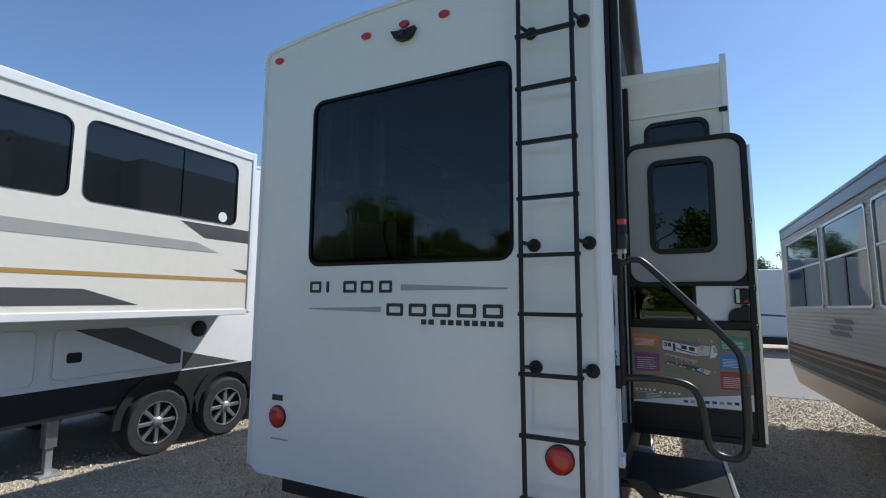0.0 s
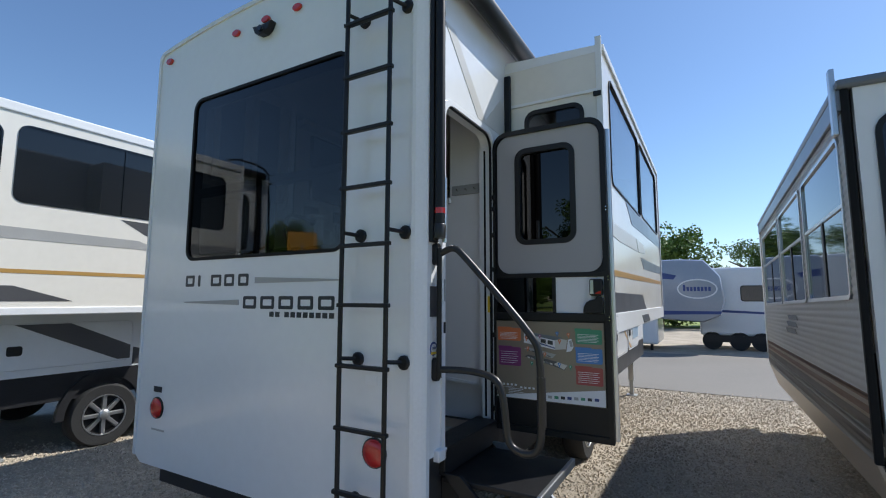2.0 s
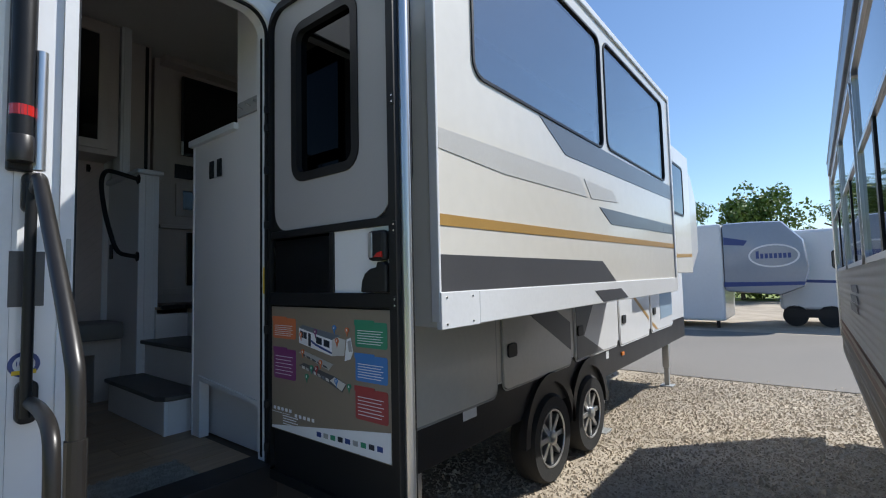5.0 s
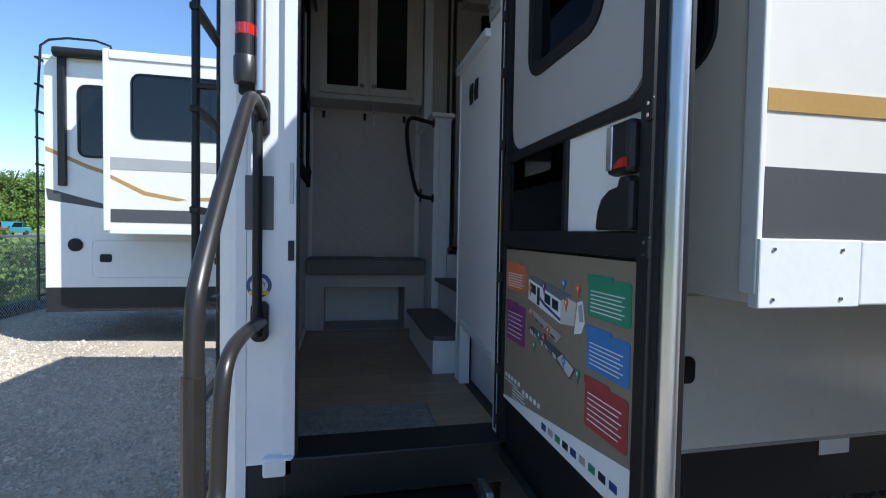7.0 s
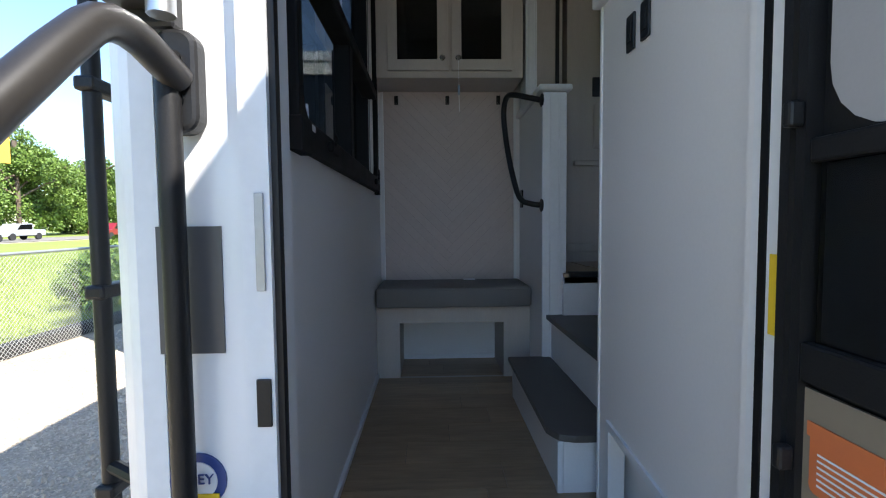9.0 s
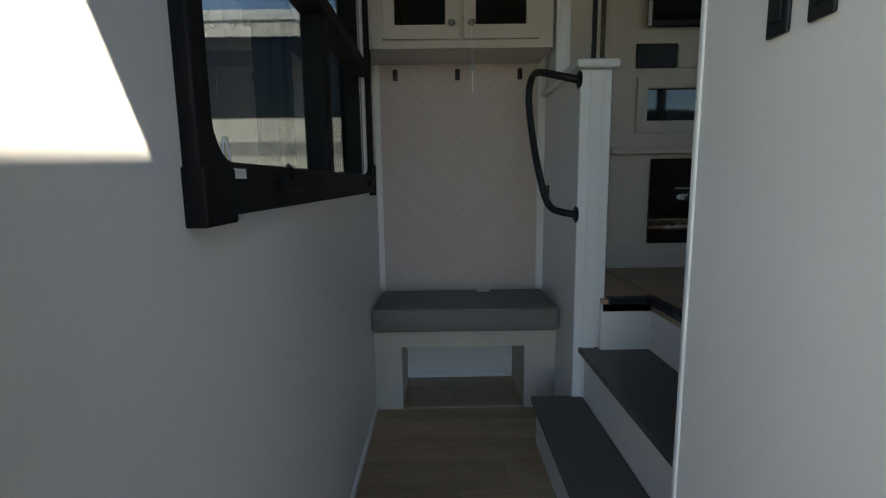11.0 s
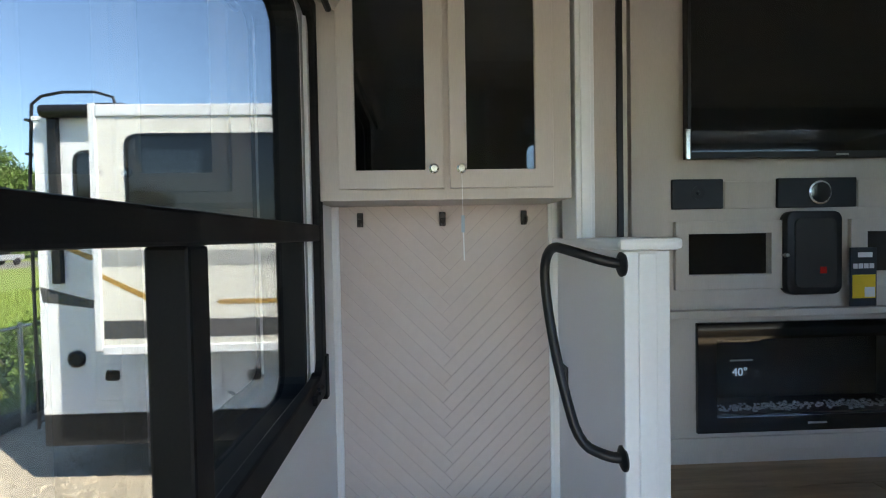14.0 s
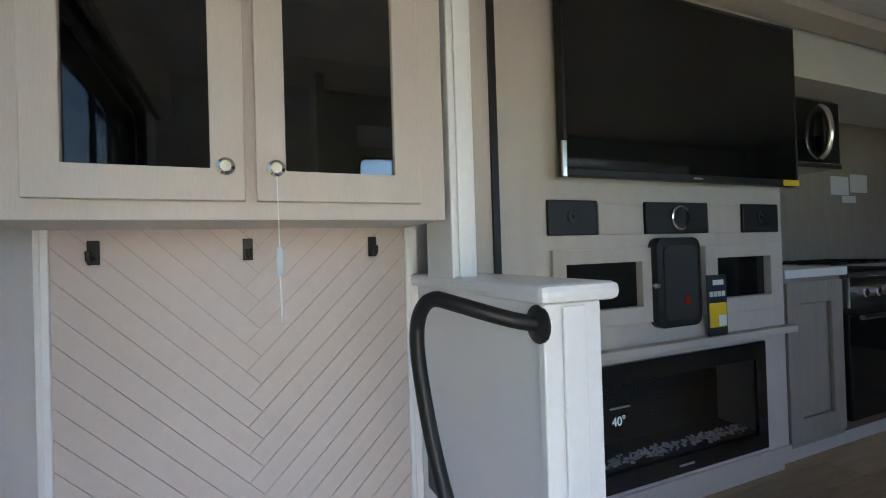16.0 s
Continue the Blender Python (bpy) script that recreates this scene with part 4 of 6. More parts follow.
ns = part("slide_out", plate("x", NS - 0.03, NS, rect(0.3, 4.28, 1.4, 3.45), [rr(*NW1, 0.09), rr(*NW2, 0.09)]), CREAM, NB, "cream slide-out room")
part("slide_end", box(NX, NS - 0.03, 0.3, 0.33, 1.4, 3.4), CREAM, ns)
part("slide_end", box(NX, NS - 0.03, 4.25, 4.28, 1.4, 3.4), CREAM, ns)
part("slide_roof", box(NX, NS - 0.03, 0.33, 4.25, 3.36, 3.42), CREAM, ns)
part("slide_floor", box(NX, NS - 0.03, 0.33, 4.25, 1.4, 1.48), SKIRT, ns)
part("slide_cap", box(NS - 0.035, NS + 0.014, 0.29, 0.35, 1.42, 3.47, 0.008), TRIMWHITE, ns)
part("slide_cap", box(NS - 0.035, NS + 0.014, 4.23, 4.29, 1.42, 3.47, 0.008), TRIMWHITE, ns)
part("slide_top_trim", box(NS - 0.03, NS + 0.016, 0.35, 4.23, 3.36, 3.46, 0.01), TRIMWHITE, ns)
part("slide_bottom_trim", box(NS - 0.03, NS + 0.016, 0.35, 4.23, 1.385, 1.46, 0.008), TRIMWHITE, ns)
pane_window(ns, "x", NS, 1, *NW1, 0.1, splits=(1.4,), mat=BLACKGLASS, rim=0.016, rimmat=BLACKGLASS)
nw = pane_window(ns, "x", NS, 1, *NW2, 0.1, splits=(3.3,), mat=BLACKGLASS, rim=0.016, rimmat=BLACKGLASS)
part("sticker", lathe([(0.06, 0.0), (0.06, 0.002)], (NS - 0.004, 3.83, 2.56), "x", 20), PAPER, nw, "round white sticker")
for pts, m in (
    ([(0.36, 2.12), (3.8, 2.12), (3.5, 2.22), (0.36, 2.26)], GREYSTRIPE),
    ([(1.3, 1.79), (4.22, 1.79), (4.22, 1.83), (1.3, 1.83)], GOLD),
    ([(0.36, 1.52), (2.9, 1.52), (2.4, 1.67), (0.36, 1.67)], DARKSTRIPE),
    ([(3.3, 2.44), (3.6, 2.28), (4.22, 2.28), (4.22, 2.44)], DARKSTRIPE),
    ([(4.0, 1.94), (4.22, 1.88), (4.22, 1.94)], DARKSTRIPE),
    ([(0.36, 2.02), (0.7, 1.84), (1.05, 1.78), (1.15, 1.8), (0.72, 1.88), (0.36, 2.06)], GOLD),
):
    decal(ns, "x", NS, 1, pts, m)
hatch(NB, NX, 1, -0.05, 1.1, 0.84, 1.3, WHITE, 0.1, 1.08)
hatch(NB, NX, 1, 1.25, 2.3, 0.78, 1.28, WHITE, 1.4, 1.05)
hatch(NB, NX, 1, 2.45, 3.75, 0.8, 1.28, WHITE, 2.62, 1.0)
decal(NB, "x", NX + 0.016, 1, [(2.6, 1.27), (3.1, 1.27), (3.74, 0.98), (3.74, 0.82), (3.6, 0.82)], DARKSTRIPE)
decal(NB, "x", NX, 1, [(3.78, 0.95), (4.6, 0.74), (3.78, 0.74)], DARKSTRIPE)
decal(NB, "x", NX, 1, [(-0.54, 1.92), (-0.52, 1.78), (0.25, 1.66), (0.1, 1.74)], DARKSTRIPE)
decal(NB, "x", NX, 1, [(-0.54, 2.42), (-0.1, 2.22), (0.3, 2.08), (0.3, 2.04), (-0.1, 2.17), (-0.54, 2.37)], GOLD)
part("water_port", lathe([(0.1, 0), (0.1, 0.02), (0.08, 0.03)], (NX, 3.97, 1.21), "x", 20), BLACKP, NB, "round black service port")
part("water_port", lathe([(0.08, 0), (0.08, 0.02), (0.06, 0.03)], (NX, -0.23, 1.24), "x", 20), BLACKP, NB, "round black service port")
pane_window(NB, "x", NX, 1, -0.2, 0.2, 2.3, 3.18, 0.1, mat=BLACKGLASS, flush=True)
na = part("awning_arm", box(NX, NX + 0.06, -0.39, -0.31, 1.95, 3.5, 0.01), BLACKP, NB, "black awning arm")
part("awning_roll", tube([(NX + 0.08, -0.4, 3.52), (NX + 0.08, 0.3, 3.52)], 0.06, 12), BLACKP, na, smooth=True)
nl = part("ladder", tube([(NX - 0.5, -0.68, 0.55), (NX - 0.5, -0.68, 3.6), (NX - 0.5, -0.5, 3.75), (NX - 0.5, 0.1, 3.75), (NX - 0.5, 0.15, 3.55)], 0.014, 8, rounds=1), BLACKM, NB, "black ladder up the rear wall")
part("rail", tube([(NX - 0.1, -0.68, 0.55), (NX - 0.1, -0.68, 3.6), (NX - 0.1, -0.5, 3.75), (NX - 0.1, 0.1, 3.75), (NX - 0.1, 0.15, 3.55)], 0.014, 8, rounds=1), BLACKM, nl)
for i in range(10):
    part("rung", box(NX - 0.52, NX - 0.08, -0.695, -0.665, 0.6 + i * 0.32, 0.622 + i * 0.32), BLACKM, nl)
for y in (3.5, 4.4):
    arch = [(y + 0.48 * math.cos(a), 0.2 + 0.52 * math.sin(a)) for a in np.linspace(0, math.pi, 17)] + [(y + 0.4 * math.cos(a), 0.2 + 0.43 * math.sin(a)) for a in np.linspace(math.pi, 0, 17)]
    part("wheel_arch", plate("x", NX - 0.03, NX + 0.03, arch), SKIRT, NB, "charcoal wheel arch")
    wheel(NB, NX - 0.06, y, 0.19, 0.36)
    wheel(NB, NX - 2.4, y, 0.19, 0.36, -1)
lg = part("jack_leg", box(-5.5, -5.4, 2.5, 2.6, 0.15, 0.5, 0.004), ALU, NB, "square jack leg")
part("jack_foot", box(-5.55, -5.35, 2.45, 2.65, lay(0, 2.55), lay(0, 2.55) + 0.03, 0.004), GALV, lg)
part("jack_tube", box(-5.48, -5.42, 2.52, 2.58, lay(0, 2.55), 0.16, 0.003), GALV, lg)

# -- the corrugated trailer --
TR = thing("travel_trailer", (2.9, 6.5, -0.25), "older white travel trailer with corrugated aluminium sides and brown stripes", "trailer")
TX, TY0, TY1, TZ0, TZ1 = 1.745, 4.02, 9.4, 0.42, 2.8
TWINS = [(4.18, 5.55, 1.52, 2.54), (5.7, 7.12, 1.52, 2.54), (7.28, 9.08, 1.52, 2.54)]


def ribbed(y0, y1, z0, z1):
    """A sheet of corrugated siding."""
    b = bmesh.new()
    n = max(2, int((z1 - z0) / 0.0085))
    prev = None
    for i in range(n + 1):
        z = z0 + (z1 - z0) * i / n
        d = 0.006 * abs(math.sin(math.pi * z / 0.05))
        row = (b.verts.new((TX - d, y0, z)), b.verts.new((TX - d, y1, z)))
        if prev:
            b.faces.new((prev[0], prev[1], row[1], row[0]))
        prev = row
    bmesh.ops.solidify(b, geom=b.faces[:], thickness=0.004)
    return b


for a, b_, c_, d_, m in ((TY0, TY1, 0.99, 1.52, CORRUG), (TY0, TY1, 0.95, 0.99, BROWNSTR), (TY0, TY1, 0.925, 0.95, TANSTR), (TY0, TY1, 0.88, 0.925, BROWNSTR), (TY0, TY1, 0.855, 0.88, TANSTR), (TY0, TY1, 0.79, 0.855, DARKBROWN), (TY0, TY1, 0.74, 0.79, GREYSTRIPE), (TY0, TY1, 0.67, 0.74, DARKBROWN), (TY0, TY1, 0.63, 0.67, GREYSTRIPE), (TY0, TY1, 2.54, TZ1 - 0.14, CORRUG)):
    part("siding", ribbed(a, b_, c_, d_), m, TR, "corrugated aluminium siding", smooth=True)
ys = [TY0] + [v for w in TWINS for v in w[:2]] + [TY1]
for a, b_ in zip(ys[0::2], ys[1::2]):
    part("siding", ribbed(a, b_, 1.52, 2.54), CORRUG, TR, smooth=True)
part("lower_panel", plate("y", TY0 + 0.03, TY1 - 0.02, [(TX - 0.002, 0.632), (TX + 0.02, 0.632), (TX + 0.11, 0.34), (TX + 0.09, 0.34)]), TANSTR, TR, "tapered tan lower panel")
part("core", box(TX + 0.35, TX + 2.3, TY0 + 0.05, TY1 - 0.05, TZ0, TZ0 + 0.1), SKIRT, TR)
part("far_wall", box(TX + 2.3, TX + 2.36, TY0, TY1, TZ0, TZ1), CORRUG, TR)
part("front_wall", box(TX + 0.05, TX + 2.3, TY1 - 0.05, TY1, 0.8, TZ1), CORRUG, TR)
part("rear_wall", box(TX + 0.05, TX + 2.3, TY0, TY0 + 0.05, TZ0, TZ1), WHITE, TR, "smooth white rear wall")
part("roof", box(TX - 0.03, TX + 2.38, TY0 - 0.03, TY1 + 0.03, TZ1 - 0.03, TZ1 + 0.03, 0.02), SLATE, TR, "dark roof edge")
part("fascia", box(TX - 0.025, TX + 0.03, TY0, TY1, TZ1 - 0.16, TZ1 - 0.03, 0.006), SLATE, TR, "dark roof fascia")
part("corner_trim", box(TX - 0.01, TX + 0.03, TY0 - 0.01, TY0 + 0.025, TZ0 + 0.2, TZ1 - 0.03, 0.006), FRAMEB, TR, "black corner trim")
part("corner_trim", box(TX - 0.02, TX + 0.05, TY1 - 0.04, TY1 + 0.02, 0.8, TZ1 - 0.03, 0.008), ALU, TR)
part("inner_floor", box(TX + 0.05, TX + 2.3, TY0 + 0.05, TY1 - 0.05, 0.8, 0.86), DARKWOOD, TR)
for w in TWINS:
    f = pane_window(TR, "x", TX - 0.006, -1, *w, 0.07, mat=BLACKGLASS, rim=0.028, rimmat=ALU, label="aluminium-framed dark window", hbar=2.1)
    m_ = (w[0] + w[1]) / 2
    part("window_bar", plate("x", TX - 0.006, TX + 0.01, rect(m_ - 0.03, m_ + 0.03, w[2] + 0.028, 2.088)), BLACKP, f)
pane_window(TR, "y", TY0, -1, TX + 0.13, TX + 1.9, 1.45, 2.6, 0.12, mat=BLACKGLASS, flush=True)
part("awning_bracket", box(TX - 0.05, TX - 0.02, TY0 + 0.02, TY0 + 0.08, 2.5, 2.92, 0.006), ALU, TR)
for i in range(3):
    decal(TR, "x", TX - 0.01, -1, [(6.35 + i * 0.06, 1.4 - i * 0.07), (6.95 + i * 0.1, 1.4 - i * 0.07), (6.85 + i * 0.1, 1.35 - i * 0.07), (6.25 + i * 0.06, 1.35 - i * 0.07)], DARKSTRIPE, name="badge_bar")
part("drip_valve", tube([(TX + 0.2, 4.6, 0.45), (TX + 0.2, 4.6, 0.3)], 0.015, 8), GALV, TR)
for y in (5.9, 6.75):
    wheel(TR, TX + 0.75, y, lay(0, y) + 0.34, 0.34, -1)
    wheel(TR, TX + 2.0, y, lay(0, y) + 0.34, 0.34)

TR.rotation_euler.x = -0.0165

# ---- inside: entry nook ----
IY, IX, FL, MF = 2.655, -2.66, 0.72, 1.36
IW = (-2.4, -0.765, 1.8, 3.08)
setting("wall_rear", plate("y", IY, IY + 0.012, rect(IX, XR - 0.07, FL, 3.42), [rect(WIN[0] - 0.01, WIN[1] + 0.01, WIN[2] - 0.01, WIN[3] + 0.01)]), WALLWHITE, "white wallboard under the rear window", "wall")
setting("wall_west", box(IX - 0.06, IX, IY + 0.012, 3.557, 1.1285, 3.42), WALLWHITE, "white wallboard behind the bench nook", "wall")
setting("wall_door_over", box(XR - 0.075, XR - 0.062, IY + 0.012, 3.5, 2.72, 3.42), WALLWHITE, "white wallboard over the door", "wall")
setting("ceiling", box(IX - 0.06, XR - 0.07, IY, 11.2, 3.42, 3.46), CEIL, "pale ceiling panel", "ceiling")
setting("floor", box(IX - 0.065, XR - 0.07, IY + 0.012, 3.9, FL - 0.05, FL - 0.004), DARKWOOD, "grey-brown vinyl plank floor", "floor")
fl = bpy.data.objects["floor"]
rnd = random.Random(5)
for i in range(14):
    x1 = XR - 0.075 - i * 0.172
    y = IY + 0.014
    cut = rnd.uniform(0.2, 0.6)
    for a, b in ((y, y + cut), (y + cut + 0.002, 3.52)):
        if x1 - 0.17 > IX - 0.1:
            part("plank", box(max(x1 - 0.1695, IX - 0.065), x1, a, b, FL - 0.003, FL + 0.004, 0.0), FLOORW, fl)
setting("baseboard", box(IX, XR - 0.08, IY + 0.012, IY + 0.024, FL, FL + 0.03), TRIMWHITE, "thin white baseboard", "trim")

# rear window inside: deep black frame with a sliding sash
wf = thing("window_1", (-1.5, IY, 1.8), "black-framed rear window with a sliding lower sash", "window", kind="structure")
part("window_frame", plate("y", IY + 0.002, IY + 0.036, rr(*IW, 0.03), [rr(IW[0] + 0.055, IW[1] - 0.045, IW[2] + 0.08, IW[3] - 0.05, 0.06)], bevel=0.006), FRAMEB, wf, "deep black plastic frame")
part("meeting_rail", box(IW[0] + 0.06, IW[1] - 0.06, YR + 0.045, IY + 0.036, 2.31, 2.362, 0.006), FRAMEB, wf, "black meeting rail")
part("sash_stile", box(-1.575, -1.51, YR + 0.05, IY + 0.03, 1.87, 2.31, 0.006), FRAMEB, wf, "black sliding stile")
part("sash_stile", box(-1.6, -1.578, YR + 0.03, IY + 0.012, 1.87, 2.31, 0.004), FRAMEB, wf)
part("corner_bracket", box(IW[0] - 0.008, IW[0] + 0.03, IY + 0.006, IY + 0.042, 1.785, 1.93, 0.004), FRAMEB, wf)
part("corner_bracket", box(IW[1] - 0.09, IW[1] + 0.005, IY + 0.006, IY + 0.042, 1.79, 1.87, 0.004), FRAMEB, wf)
for x in (-1.07, -2.2):
    lt = part("window_latch", box(x - 0.09, x + 0.02, IY + 0.036, IY + 0.052, 1.83, 1.86, 0.005), FRAMEB, wf, "black window latch")
    part("latch_lever", tube([(x - 0.02, IY + 0.048, 1.85), (x - 0.005, IY + 0.058, 1.87), (x + 0.015, IY + 0.056, 1.88)], 0.005, 8), FRAMEB, lt)
part("sash_clip", tube([(-0.84, IY + 0.03, 1.875), (-0.848, IY + 0.03, 1.915), (-0.858, IY + 0.03, 1.915), (-0.866, IY + 0.03, 1.875)], 0.002, 6), PAPER, wf, "white wire clip")
part("label", box(-0.9, -0.855, IY + 0.037, IY + 0.0385, 1.855, 1.87), PAPER, wf, "small white label")
bl = thing("roller_blind", (-1.5, 2.75, 3.1), "rolled-up pale blind over the rear window", "blind")
part("valance", plate("x", -2.5, -0.68, [(IY + 0.014, 3.4), (IY + 0.014, 3.1), (IY + 0.1, 3.05), (IY + 0.13, 3.09), (IY + 0.13, 3.4)], bevel=0.006), GREIGE, bl, "greige valance board")
part("roll", tube([(-2.46, IY + 0.07, 3.12), (-0.72, IY + 0.07, 3.12)], 0.03, 12), WALLWHITE, bl, smooth=True)
part("hem_bar", tube([(-2.46, IY + 0.075, 3.06), (-0.72, IY + 0.075, 3.06)], 0.012, 8), BLACKP, bl)

# herringbone back panel over the bench
hp = thing("herringbone_panel", (IX, 3.1, 1.2), "greige herringbone plank panel behind the bench", "wall panel")
P0, P1 = 2.69, 3.525
part("backing", box(IX, IX + 0.006, P0, P1, 1.15, 2.46), GROOVE, hp)
bw, mid = 0.07, (P0 + P1) / 2


def clip(poly, axis, lim, keep):
    out = []
    for p, q in zip(poly, poly[1:] + poly[:1]):
        a, b = (p[axis] - lim) * keep, (q[axis] - lim) * keep
        if a >= 0:
            out.append(p)
        if (a >= 0) != (b >= 0):
            t = a / (a - b)
            out.append((p[0] + t * (q[0] - p[0]), p[1] + t * (q[1] - p[1])))
    return out


# planks that butt against one another along a zigzag seam
for sgn in (-1, 1):
    for i in range(-14, 40):
        g, far = 0.0016, 3.0
        base = 0.75 + i * bw
        if sgn < 0:
            quad = [(base + g, base + g), (base + bw - g, base + g), (base + bw - g, base + far), (base + g, base + far)]
        else:
            quad = [(base + bw + g, base + g), (base + far, base + g), (base + far, base + bw - g), (base + bw + g, base + bw - g)]
        poly = [(mid - bw / 4 + (a - b) / 2, (a + b) / 2) for a, b in quad]
        for ax, lim, k in ((1, 1.16, 1), (1, 2.455, -1), (0, P0, 1), (0, P1, -1)):
            poly = clip(poly, ax, lim, k) if len(poly) > 2 else poly
        if len(poly) > 2:
            part("plank", plate("x", IX + 0.004, IX + 0.0088, poly), PLANKW, hp)
for y in (P0 - 0.008, P1 - 0.008):
    part("edge_bead", box(IX, IX + 0.016, y, y + 0.016, 1.15, 2.44, 0.003), TRIMWHITE, hp, "white edge bead")
for i, y in enumerate((2.78, 3.1, 3.42)):
    hk = thing("coat_hook", (IX + 0.014, y, 2.39), "matt black coat hook on the herringbone panel", "hook", "coat hooks")
    part("plate", box(IX + 0.013, IX + 0.019, y - 0.012, y + 0.012, 2.36, 2.415, 0.002), BLACKM, hk)
    part("prong", tube([(IX + 0.018, y, 2.37), (IX + 0.05, y, 2.365), (IX + 0.055, y, 2.39)], 0.007, 8, rounds=1), BLACKM, hk)

# bench
bn = thing("bench", (-2.5, 3.1, FL), "greige built-in bench with an open shoe nook", "bench")
BX = -2.34
part("front", plate("x", BX - 0.02, BX, rect(IY + 0.014, 3.557, FL + 0.004, 1.128), [rect(2.803, 3.404, FL + 0.006, 1.045)]), GREIGE, bn)
part("top", box(IX + 0.015, BX + 0.01, IY + 0.014, 3.557, 1.129, 1.145, 0.003), GREIGE, bn)
part("inner_back", box(IX - 0.075, IX - 0.066, 2.74, 3.47, FL - 0.04, 1.128), WALLWHITE, bn)
part("kick", box(IX - 0.0655, IX - 0.057, 2.805, 3.4, FL + 0.004, FL + 0.03), TRIMWHITE, bn)
for y in (2.787, 3.419):
    part("cheek", box(IX - 0.065, BX - 0.021, y - 0.015, y + 0.015, FL + 0.004, 1.128), GREIGE, bn)
cu = thing("bench_cushion", (-2.45, 3.1, 1.146), "charcoal grey leatherette cushion on the bench", "cushion")
cb = box(IX + 0.02, -2.25, IY + 0.02, 3.55, 1.146, 1.262, 0.018)
part("cover", cb, CUSHION, cu, smooth=True)
part("piping", tube([(-2.252, IY + 0.035, 1.248), (-2.252, 3.535, 1.248)], 0.004, 6), CUSHION, cu)
part("tag", box(IX + 0.06, IX + 0.085, 3.19, 3.26, 1.2625, 1.2685, 0.001), PAPER, cu, "small white tag")

# cabinet over the bench
CX = -2.36
cab = thing("wall_cabinet", (-2.5, 3.1, 2.44), "greige wall cabinet with two smoked-glass doors", "cabinet")
for bx in (box(IX, CX - 0.02, IY + 0.014, IY + 0.034, 2.44, 3.4), box(IX, CX - 0.02, 3.5, 3.52, 2.44, 3.4), box(IX, CX - 0.02, IY + 0.035, 3.499, 2.44, 2.46), box(IX, CX - 0.02, IY + 0.035, 3.499, 2.9, 2.915), box(IX, IX + 0.01, IY + 0.035, 3.499, 2.461, 2.899)):
    part("body", bx, GREIGE, cab)
part("face_frame", plate("x", CX - 0.02, CX, rect(IY + 0.014, 3.52, 2.44, 3.4), [rect(2.78, 3.08, 2.5, 3.34), rect(3.14, 3.43, 2.5, 3.34)]), GREIGE, cab)
for y0, y1, ky in ((2.755, 3.095, 3.062), (3.115, 3.455, 3.15)):
    d = part("door", plate("x", CX + 0.002, CX + 0.022, rect(y0, y1, 2.475, 3.36), [rect(y0 + 0.055, y1 - 0.06, 2.535, 3.3)], bevel=0.002), GREIGE, cab, "shaker door with smoked glass")
    part("glass", box(CX + 0.006, CX + 0.01, y0 + 0.05, y1 - 0.055, 2.53, 3.305), CABGLASS, d)
    part("knob", lathe([(0.007, 0), (0.007, 0.012), (0.016, 0.018), (0.016, 0.026), (0.01, 0.031)], (CX + 0.022, ky, 2.535), "x", 16), CHROME, d, "round nickel knob", smooth=True)
tg = thing("hang_tag", (CX + 0.05, 3.15, 2.3), "blue and white hang tag on a string from the cabinet knob", "tag")
part("string", tube([(CX + 0.046, 3.15, 2.53), (CX + 0.046, 3.152, 2.36)], 0.0012, 5), PAPER, tg)
part("card", box(CX + 0.044, CX + 0.048, 3.146, 3.157, 2.33, 2.385), BLUEVINYL, tg)
part("tail", tube([(CX + 0.046, 3.152, 2.33), (CX + 0.046, 3.154, 2.24)], 0.0025, 5), PAPER, tg)

# pilaster and half wall
setting("pilaster", box(-2.52, -2.36, 3.535, 3.6, 2.3, 3.42, 0.004), TRIMWHITE, "white fluted pilaster on the half wall", "trim")
setting("trim", box(-2.358, -2.352, 3.55, 3.585, 2.3, 3.42, 0.003), TRIMWHITE, "raised white bead on the pilaster", "trim")
setting("wall_slide_end", box(-2.66, -2.56, 3.605, 3.8, MF, 3.42), GREIGE, "greige slide wall end", "wall")
hw = setting("half_wall", box(IX, -2.055, 3.558, 3.672, FL, 2.27), WALLWHITE, "white half wall beside the steps", "wall")
part("post", box(-2.055, -2.035, 3.553, 3.678, FL, 2.27, 0.004), TRIMWHITE, hw, "white end post")
part("post_bead", box(-2.0345, -2.028, 3.59, 3.64, FL, 2.265, 0.003), TRIMWHITE, hw)
part("cap", box(IX, -2.005, 3.53, 3.7, 2.272, 2.305, 0.012), TRIMWHITE, hw, "white cap board")
rail = thing("grab_rail", (-2.1, 3.5, 1.77), "black bent grab rail on the half wall", "handrail")
part("bar", tube([(-2.053, 3.556, 2.234), (-2.058, 3.5, 2.246), (-2.100, 3.42, 2.275), (-2.160, 3.395, 2.285), (-2.205, 3.385, 2.24), (-2.205, 3.385, 2.16), (-2.175, 3.4, 2.0), (-2.130, 3.42, 1.86), (-2.1, 3.45, 1.731), (-2.058, 3.51, 1.711), (-2.053, 3.556, 1.706)], 0.0145, 12, rounds=2), BLACKM, rail, smooth=True)
for z in (2.234, 1.706):
    part("flange", lathe([(0.034, 0.0), (0.034, -0.005), (0.02, -0.012)], (-2.053, 3.557, z), "y", 18), BLACKM, rail, smooth=True)
sw = thing("wall_outlet", (-2.56, 3.557, 1.76), "black wall outlet plate on the half wall", "outlet")
part("plate", box(-2.6, -2.535, 3.549, 3.557, 1.71, 1.82, 0.003), BLACKP, sw)

